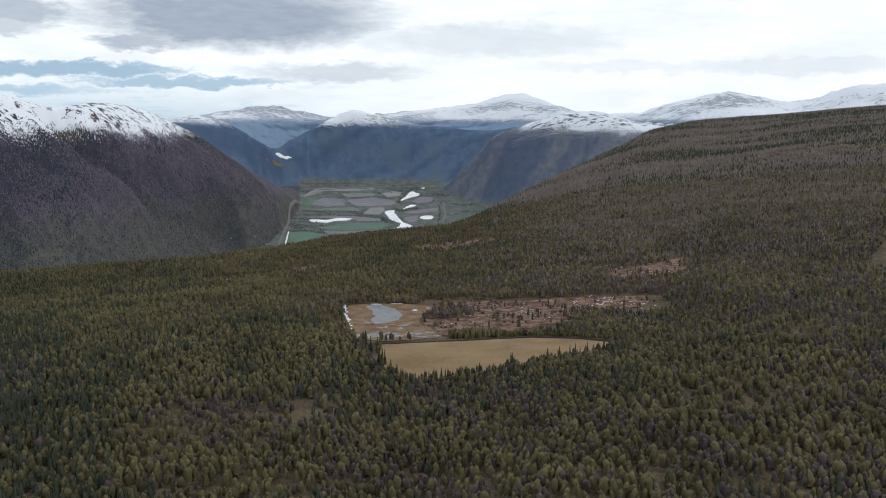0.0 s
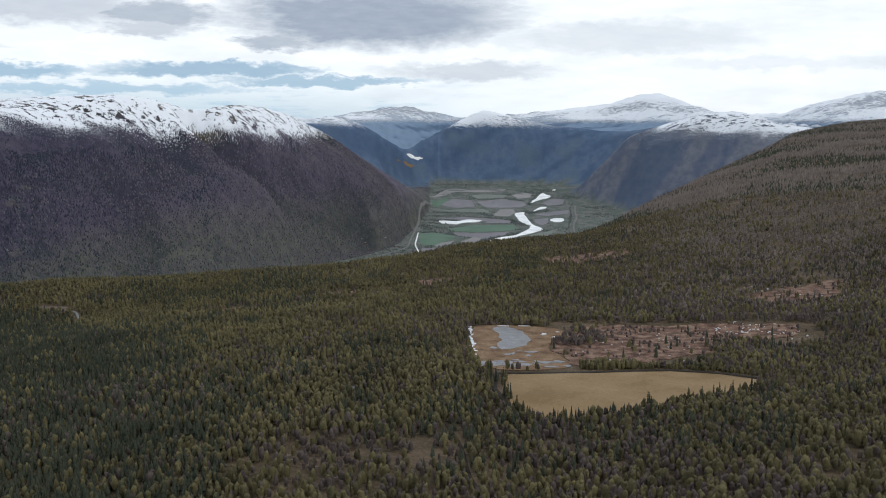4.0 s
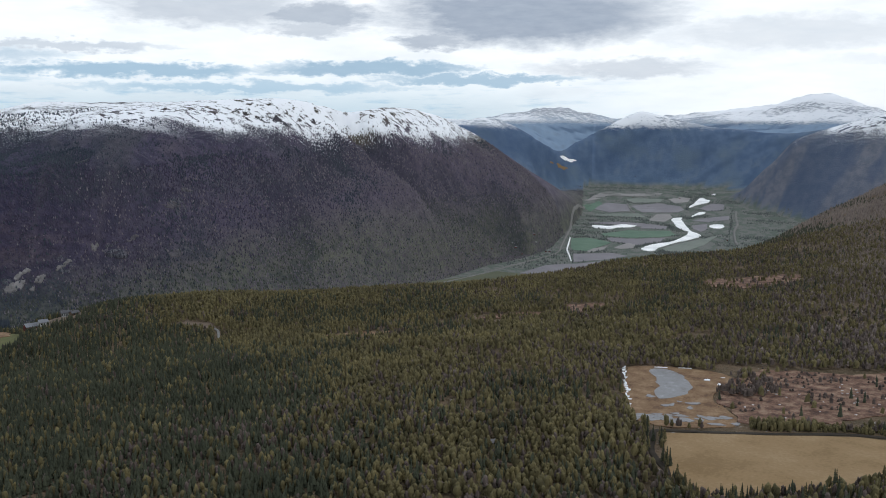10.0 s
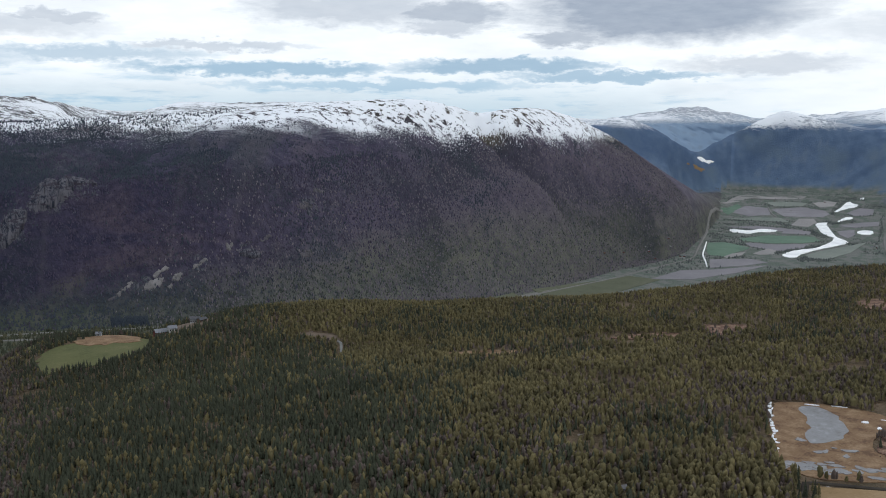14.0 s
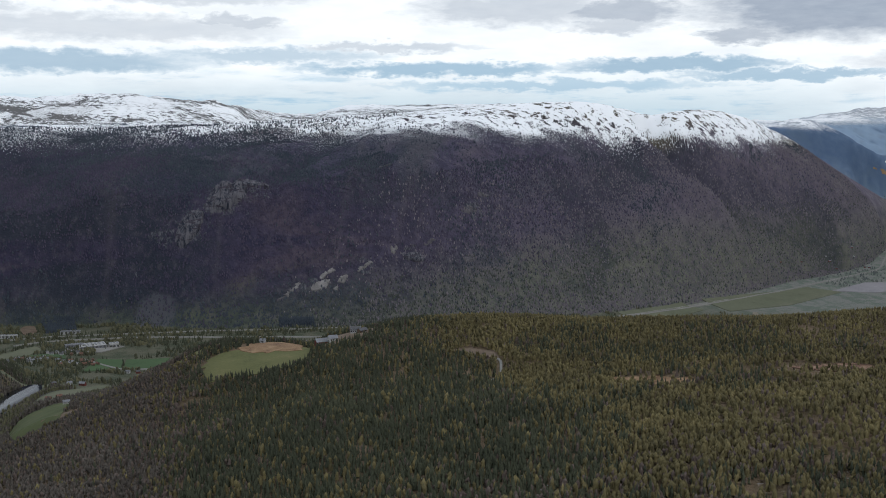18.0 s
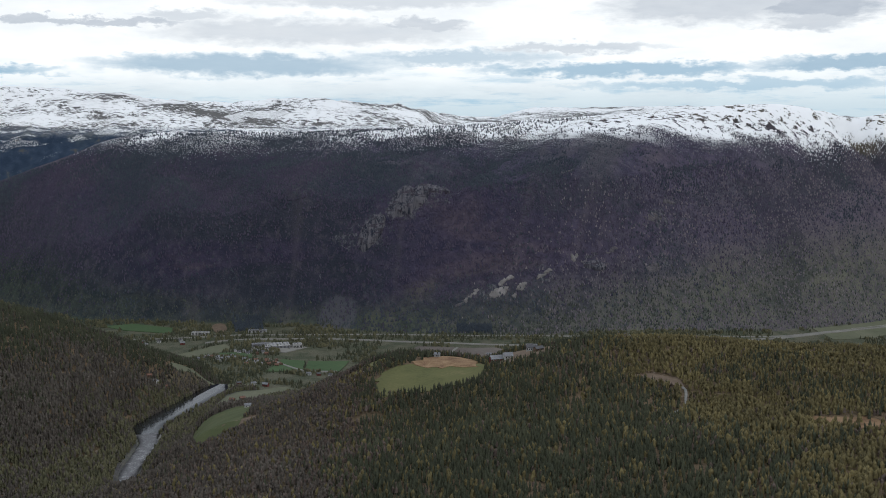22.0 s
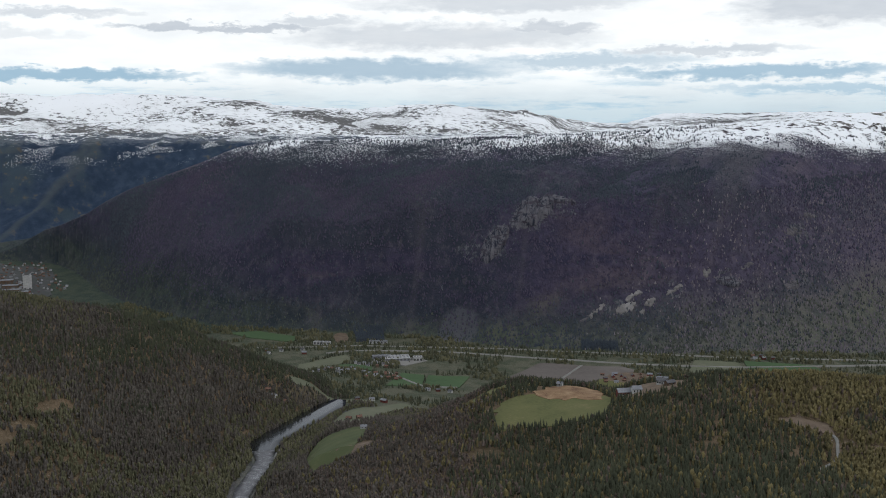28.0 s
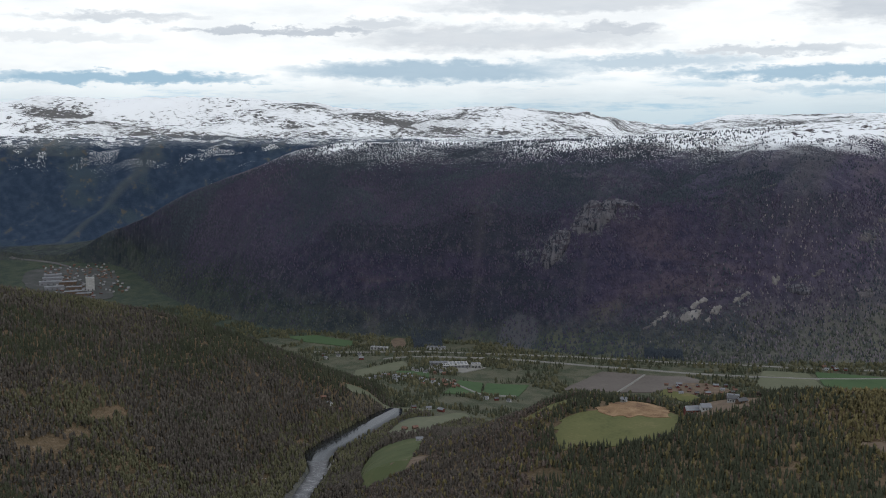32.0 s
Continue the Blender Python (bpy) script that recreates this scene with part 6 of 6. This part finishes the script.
def bog_scrub():
    x, y = rng.uniform(-18, 158, 900), rng.uniform(612, 748, 900)
    keep = inside(x, y, [(-14, 640), (-16, 740), (155, 745), (155, 705), (85, 655), (40, 622)]) & (fractal(x, y, 22, 3, 141) > 0.05)
    x, y = x[keep], y[keep]
    h = np.clip(rng.normal(1.8, 0.6, len(x)), 0.8, 3.5)
    wood("birch_scrub", x, y, h, h * 0.42, birch_mat, "low leafless birch scrub on the bog", 3, 6, soft=True, bare=0.02)


def ditch_thicket():
    x, y = rng.uniform(4, 112, 420), rng.uniform(0, 1, 420)
    y = np.interp(x, [4, 34, 54, 82, 112], [604, 611, 615, 612, 602]) + y * np.where(x < 40, 11, 7)
    h = np.clip(rng.normal(3.2, 0.9, len(x)), 1.4, 6) * np.where(x < 36, 1.3, 0.8)
    wood("ditch_thicket", x, y, h, h * 0.3, pine_mat, "low olive pine thicket along the ditch", 3, 6, soft=True, bare=0.03)


ditch_thicket()
near_forest()
plain_forest()
bog_scrub()
hill_forest()
wall_forest()


# ---- buildings ----
def part(name, verts, faces, mat, parent, label=""):
    me = bpy.data.meshes.new(name)
    me.from_pydata([tuple(v) for v in verts], [], [tuple(f) for f in faces])
    me.materials.append(mat)
    ob = new(name, me)
    ob.parent = parent
    return tagged(ob, label)


def box(x0, x1, y0, y1, z0, z1):
    v = [(x, y, z) for z in (z0, z1) for x, y in ((x0, y0), (x1, y0), (x1, y1), (x0, y1))]
    return v, [(3, 2, 1, 0), (4, 5, 6, 7), (0, 1, 5, 4), (1, 2, 6, 5), (2, 3, 7, 6), (3, 0, 4, 7)]


def gabled(name, l, w, eave, ridge, wall_mat, roof_mat, label, category="house", windows=0, chimney=True, trim=None, frames=False):
    """A gabled building with overhanging roof slabs, built at the origin."""
    ob = tagged(new(name), label, category)
    a, b = l / 2, w / 2
    v = [(-a, -b, -1.5), (a, -b, -1.5), (a, b, -1.5), (-a, b, -1.5), (-a, -b, eave), (a, -b, eave), (a, b, eave), (-a, b, eave), (-a, 0, ridge), (a, 0, ridge)]
    part("wall", v, [(3, 2, 1, 0), (0, 1, 5, 4), (2, 3, 7, 6), (1, 2, 6, 9, 5), (3, 0, 4, 8, 7), (4, 5, 9, 8), (6, 7, 8, 9)], wall_mat, ob)
    o, t = 0.5, 0.3
    slope = (ridge - eave) / b
    for side in (-1, 1):
        e, ez = side * (b + o), eave - o * slope
        v = [(-a - o, e, ez + 0.05), (a + o, e, ez + 0.05), (a + o, 0, ridge + 0.05), (-a - o, 0, ridge + 0.05)]
        v += [(x, y, z + t) for x, y, z in v]
        f = [(3, 2, 1, 0), (4, 5, 6, 7), (0, 1, 5, 4), (1, 2, 6, 5), (2, 3, 7, 6), (3, 0, 4, 7)]
        slab = part("roof", v, f, roof_mat, ob)
    if chimney:
        part("chimney", *box(-0.5 + a * 0.2, 0.4 + a * 0.2, -0.4, 0.4, ridge - 0.8, ridge + 1.1), slate_mat, slab)
    for k in range(windows):
        x = -a + (k + 0.5) * l / windows
        for side in (-1, 1):
            y = side * b
            pane = part("window", *box(x - 0.55, x + 0.55, min(y, y + side * 0.08), max(y, y + side * 0.08), 1.0, 2.3), pane_mat, ob)
            if frames:
                part("sill", *box(x - 0.7, x + 0.7, min(y, y + side * 0.16), max(y, y + side * 0.16), 0.88, 0.99), white_mat, pane)
                part("lintel", *box(x - 0.7, x + 0.7, min(y, y + side * 0.12), max(y, y + side * 0.12), 2.31, 2.42), white_mat, pane)
    if trim is not None:
        part("door", *box(a, a + 0.1, -1.4, 1.4, 0, min(3.0, eave)), trim, ob)
    return ob


def ground_pose(x, y, turn, sink=0.0, lift=0.0):
    """The pose on the ground, at the size that the drawn distance gives."""
    z = float(land(np.array([x]), np.array([y]))[0][0]) - sink + lift
    p = np.array([[x, y, z]])
    q = drawn(p)[0]
    k = np.linalg.norm(q - SPOT) / np.linalg.norm(p[0] - SPOT)
    return Matrix.Translation(q) @ Matrix.Rotation(radians(turn), 4, 'Z') @ Matrix.Scale(k, 4)


def settle(ob, x, y, turn, lift=0.6):
    ob.matrix_basis = ground_pose(x, y, turn, 0, lift)
    return ob


def again(ob, x, y, turn, lift=0.6):
    m = ground_pose(x, y, turn, 0, lift)
    c = copy_thing(ob, m)
    c.matrix_basis = m
    return c


# farm on the shelf's edge
settle(gabled("barn", 12, 7, 3.6, 6.2, red_mat, tin_mat, "red wooden barn with a grey sheet roof", "barn", 4, False, white_mat, frames=True), -630, 861, 60)
settle(gabled("barn", 8, 6, 3.2, 5.4, white_mat, tin_mat, "pale barn wing with a grey sheet roof", "barn", 3, False, brown_mat, frames=True), -621, 866, 60)
settle(gabled("farmhouse", 8, 5.5, 3.4, 5.6, white_mat, slate_mat, "white wooden farmhouse with a dark roof", "house", 4, frames=True), -612, 889, 20)
settle(gabled("shed", 9, 6, 2.8, 4.6, brown_mat, tin_mat, "low brown shed with a grey roof", "shed", 2, False, frames=True), -622, 902, 35)
settle(gabled("shed", 8, 5, 2.6, 4.2, brown_mat, slate_mat, "low brown shed with a dark roof", "shed", 2, False, frames=True), -600, 884, 75)
settle(gabled("hut", 5, 4, 2.4, 3.8, white_mat, tin_mat, "small pale hut beside the meadow", "hut", 1, False, frames=True), -706, 862, 25)
settle(gabled("hut", 5, 4, 2.4, 3.8, brown_mat, slate_mat, "small brown hut beside the meadow", "hut", 1, False, frames=True), -712, 888, 60)

# kinds of valley house
KINDS = [gabled("house", 8.5, 6, 3.0, 5.2, red_mat, slate_mat, "red wooden house with a dark roof", "house", 2),
         gabled("house", 9, 6, 3.2, 5.4, white_mat, slate_mat, "white wooden house with a dark roof", "house", 2),
         gabled("house", 8.5, 6, 2.9, 5.0, brown_mat, tile_mat, "brown wooden house with a brown tile roof", "house", 2),
         gabled("house", 9.5, 6.5, 3.0, 5.1, white_mat, tin_mat, "white house with a grey sheet roof", "house", 2),
         gabled("barn", 12, 7, 3.6, 6.2, red_mat, tin_mat, "red valley barn with a grey roof", "barn", 3, False)]
random.seed(21)
used = [0] * len(KINDS)


def place(kind, x, y, turn, group):
    if used[kind] == 0:
        ob = settle(KINDS[kind], x, y, turn, 1.2)
        ob.matrix_basis = ob.matrix_basis @ Matrix.Scale(0.76, 4)
    else:
        ob = again(KINDS[kind], x, y, turn, 1.2)
        ob.matrix_basis = ob.matrix_basis @ Matrix.Scale(0.76, 4)
    used[kind] += 1
    tagged(ob, group=group)


def cluster(count, cx, cy, ax, ay, turn, kinds, group, gap=15):
    made, tries = [], 0
    c, s = math.cos(radians(turn)), math.sin(radians(turn))
    while len(made) < count and tries < 4000:
        tries += 1
        u, v = random.uniform(-1, 1) * ax, random.uniform(-1, 1) * ay
        x, y = cx + u * c - v * s, cy + u * s + v * c
        if all(math.hypot(x - p, y - q) > gap for p, q in made):
            made.append((x, y))
            place(random.choice(kinds), x, y, turn + random.choice((0, 90)) + random.uniform(-15, 15), group)


cluster(26, -1163, 1522, 55, 28, 50, (0, 0, 2, 2, 3, 4, 2), "village houses")
cluster(26, -1452, 1100, 62, 20, 100, (1, 3, 3, 2, 2), "houses below the factory")
cluster(14, -1412, 1172, 30, 22, 60, (2, 2, 3, 2), "houses beside the green field", 12)
cluster(9, -1500, 1205, 30, 14, 60, (1, 3, 2), "houses beside the factory")
for x, y, t, k in ((-1228, 1020, 70, 3), (-1215, 1032, 20, 4), (-1240, 1003, 70, 0), (-1060, 868, 30, 2), (-1050, 876, 80, 2), (-948, 812, 60, 3), (-1206, 850, 10, 3), (-1214, 846, 60, 2), (-1200, 860, 40, 2), (-1318, 1170, 20, 1), (-1300, 1180, 30, 3), (-1290, 1192, 70, 0), (-1275, 1205, 10, 1),
                   (-1150, 1845, 60, 2), (-1142, 1862, 10, 0), (-1160, 1858, 40, 1), (-1130, 1850, 80, 4), (-1138, 1835, 20, 3), (-1122, 1868, 60, 0), (-980, 2105, 70, 1), (-1740, 1170, 30, 1), (-1760, 1150, 50, 0), (-1735, 1140, 10, 3), (-1690, 1190, 60, 4), (-1720, 1205, 20, 1)):
    place(k, x, y, t, "scattered farm houses")
for x, y, t, k in ((-742, 3908, 30, 4), (-730, 3895, 80, 1), (-690, 3885, 60, 0), (-677, 3895, 20, 4), (-826, 3539, 40, 0), (-796, 3753, 10, 1), (-785, 3765, 60, 4), (-764, 3781, 30, 0), (-850, 3367, 50, 2), (-25, 4604, 20, 1), (-15, 4560, 70, 4), (-35, 4585, 40, 3), (-560, 7000, 20, 1), (-640, 7050, 60, 0), (-480, 7080, 30, 3), (-400, 7030, 70, 1), (-720, 6980, 10, 1), (-330, 7100, 40, 0)):
    place(k, x, y, t, "far valley farms")
cluster(150, -3060, 1085, 330, 95, 168, (2, 3, 2, 1, 2, 0, 3, 2), "houses of the town", 17)
cluster(34, -2820, 990, 150, 40, 168, (3, 2, 1, 4), "houses of the town", 22)


def hall(name, l, w, h, wall_mat, roof_mat, label, bays=6):
    """A long low works hall: walls, flat roof with a parapet, roof lights, doors."""
    ob = tagged(new(name), label, "building")
    a, b = l / 2, w / 2
    part("wall", *box(-a, a, -b, b, -1.5, h), wall_mat, ob)
    part("roof", *box(-a - 0.3, a + 0.3, -b - 0.3, b + 0.3, h + 0.02, h + 0.7), roof_mat, ob)
    for k in range(bays):
        x = -a + (k + 0.5) * l / bays
        part("roof_light", *box(x - 1.2, x + 1.2, -b * 0.6, b * 0.6, h + 0.72, h + 1.6), tin_mat, ob)
        part("gate", *box(x - 1.8, x + 1.8, -b - 0.12, -b - 0.01, 0, 3.6), slate_mat, ob)
    return ob


patch("factory_yard", [(-1525, 1222), (-1568, 1296), (-1522, 1330), (-1485, 1325), (-1470, 1262)], road_mat, "pale paved factory yard", "yard", 1.3, 5, 9, 0.5)
settle(hall("factory", 46, 30, 3.6, tin_mat, white_mat, "pale factory hall with a flat grey roof", 7), -1520, 1282, 60, 1.4)
settle(hall("factory_wing", 16, 12, 6, white_mat, white_mat, "tall white factory wing", 3), -1497, 1312, 60, 1.4)
settle(hall("factory_wing", 30, 12, 4, tin_mat, tin_mat, "low grey factory wing", 4), -1543, 1262, 60, 1.4)
settle(hall("long_shed", 34, 9, 4, white_mat, white_mat, "long white shed at the wall's foot", 5), -1740, 1262, 40, 1.4)
settle(hall("long_shed", 36, 10, 4, white_mat, tin_mat, "long pale shed at the wall's foot", 5), -1672, 1350, 45, 1.4)
settle(hall("silo_tower", 22, 14, 34, white_mat, white_mat, "tall white grain silo over the town", 2), -2815, 1030, 75, 1.4)
patch("town_ground", [(-3340, 990), (-3360, 1110), (-3250, 1200), (-3020, 1180), (-2800, 1080), (-2620, 1030), (-2740, 930), (-3000, 900)], town_mat, "grey-brown streets and yards of the town", "town ground", 1.6, 6, 20, 4, clear=False)
ribbon("town_river", [(-3700, 1040, 12), (-3480, 1120, 12), (-3330, 1130, 9)], scree_mat, "pale river passing the town", "river", 2.5, step=25, clear=False)
for x, y, l, w, h, t in ((-2990, 975, 60, 26, 8, 75), (-2900, 960, 50, 24, 7, 80), (-2950, 1010, 44, 22, 9, 70), (-3060, 1000, 54, 24, 8, 75), (-2860, 1000, 40, 20, 7, 70), (-3130, 1020, 48, 24, 8, 80), (-2780, 975, 44, 20, 7, 75), (-2740, 990, 36, 18, 6, 60)):
    settle(hall("works_hall", l, w, h, tin_mat if l > 45 else brown_mat, tin_mat, "long works hall with a flat grey roof", 4), x, y, t, 1.4)


# ---- single trees round the meadow ----
def tree(name, high, wide, mat, label, seed, tiers, bare, shape):
    """Trunk with short limbs, and a crown of drooping ragged branch fans."""
    r = np.random.default_rng(seed)
    ob = tagged(new(name), label, "tree")
    v, f = [], []
    sides, rings = 6, 6
    for k in range(rings):
        w = high * 0.017 * (1 - k / rings) + 0.03
        for i in range(sides):
            a = i * math.tau / sides
            v.append((math.cos(a) * w, math.sin(a) * w, -0.8 + (high * 0.93 + 0.8) * k / (rings - 1)))
    for k in range(rings - 1):
        for i in range(sides):
            j = (i + 1) % sides
            f.append((k * sides + i, k * sides + j, (k + 1) * sides + j, (k + 1) * sides + i))
    part("trunk", v, f, bark_mat, ob)
    v, f = [], []
    for t in range(tiers):
        z = high * (bare + (1 - bare) * (t + 0.3 * r.random()) / tiers)
        reach = wide * ((1 - (z / high - bare) / (1 - bare)) ** shape * 0.92 + 0.08)
        count = 7
        for i in range(count):
            a = i * math.tau / count + t * 1.1 + r.uniform(-0.3, 0.3)
            l = reach * r.uniform(0.65, 1.2)
            d = np.array([math.cos(a), math.sin(a), 0])
            s = np.array([-d[1], d[0], 0])
            drop = -0.22 * l + r.uniform(-0.1, 0.1)
            lift = high * (1 - bare) / tiers * 1.25
            b = len(v)
            v += [tuple(np.array([0, 0, z + lift])), tuple(d * l * 0.55 + s * l * 0.34 + [0, 0, z + drop * 0.3]), tuple(d * l + [0, 0, z + drop]), tuple(d * l * 0.55 - s * l * 0.34 + [0, 0, z + drop * 0.3]), tuple(d * l * 0.5 + [0, 0, z + lift * 0.55])]
            f += [(b, b + 1, b + 4), (b + 1, b + 2, b + 4), (b + 2, b + 3, b + 4), (b + 3, b, b + 4)]
    part("crown", v, f, mat, ob)
    return ob


STOCK = [tree("pine_tree", 9.5, 1.9, pine_mat, "olive-green pine standing at the meadow's edge", 1, 8, 0.18, 0.7), tree("pine_tree", 8.0, 1.8, pine_mat, "broad olive-green pine near the meadow", 2, 7, 0.2, 0.6),
         tree("spruce_tree", 11.0, 1.9, spruce_mat, "dark slender spruce at the meadow's edge", 3, 10, 0.05, 1.0), tree("spruce_tree", 7.5, 1.5, spruce_mat, "small dark spruce beside the meadow", 4, 8, 0.06, 1.0)]
random.seed(31)
spots = []
edge = MEADOW[7:] + MEADOW[:1]
for (x0, y0), (x1, y1) in zip(edge[:-1], edge[1:]):
    for k in range(15):
        t = random.random()
        spots.append((x0 + (x1 - x0) * t + random.uniform(-4, 7) * 0.4, y0 + (y1 - y0) * t - random.uniform(1, 14)))
for k in range(14):
    spots.append((random.uniform(-48, -41), random.uniform(540, 600)))
for k, (x, y) in enumerate(spots):
    kind = k % 4 if k < 4 else random.choice((0, 0, 1, 2, 2, 3))
    turn, size = random.uniform(0, 360), random.uniform(0.55, 0.95)
    m = ground_pose(x, y, turn) @ Matrix.Scale(size, 4)
    if k < 4:
        STOCK[k].matrix_basis = m
        tagged(STOCK[k], group="trees round the meadow")
    else:
        copy_thing(STOCK[kind], m).matrix_basis = m
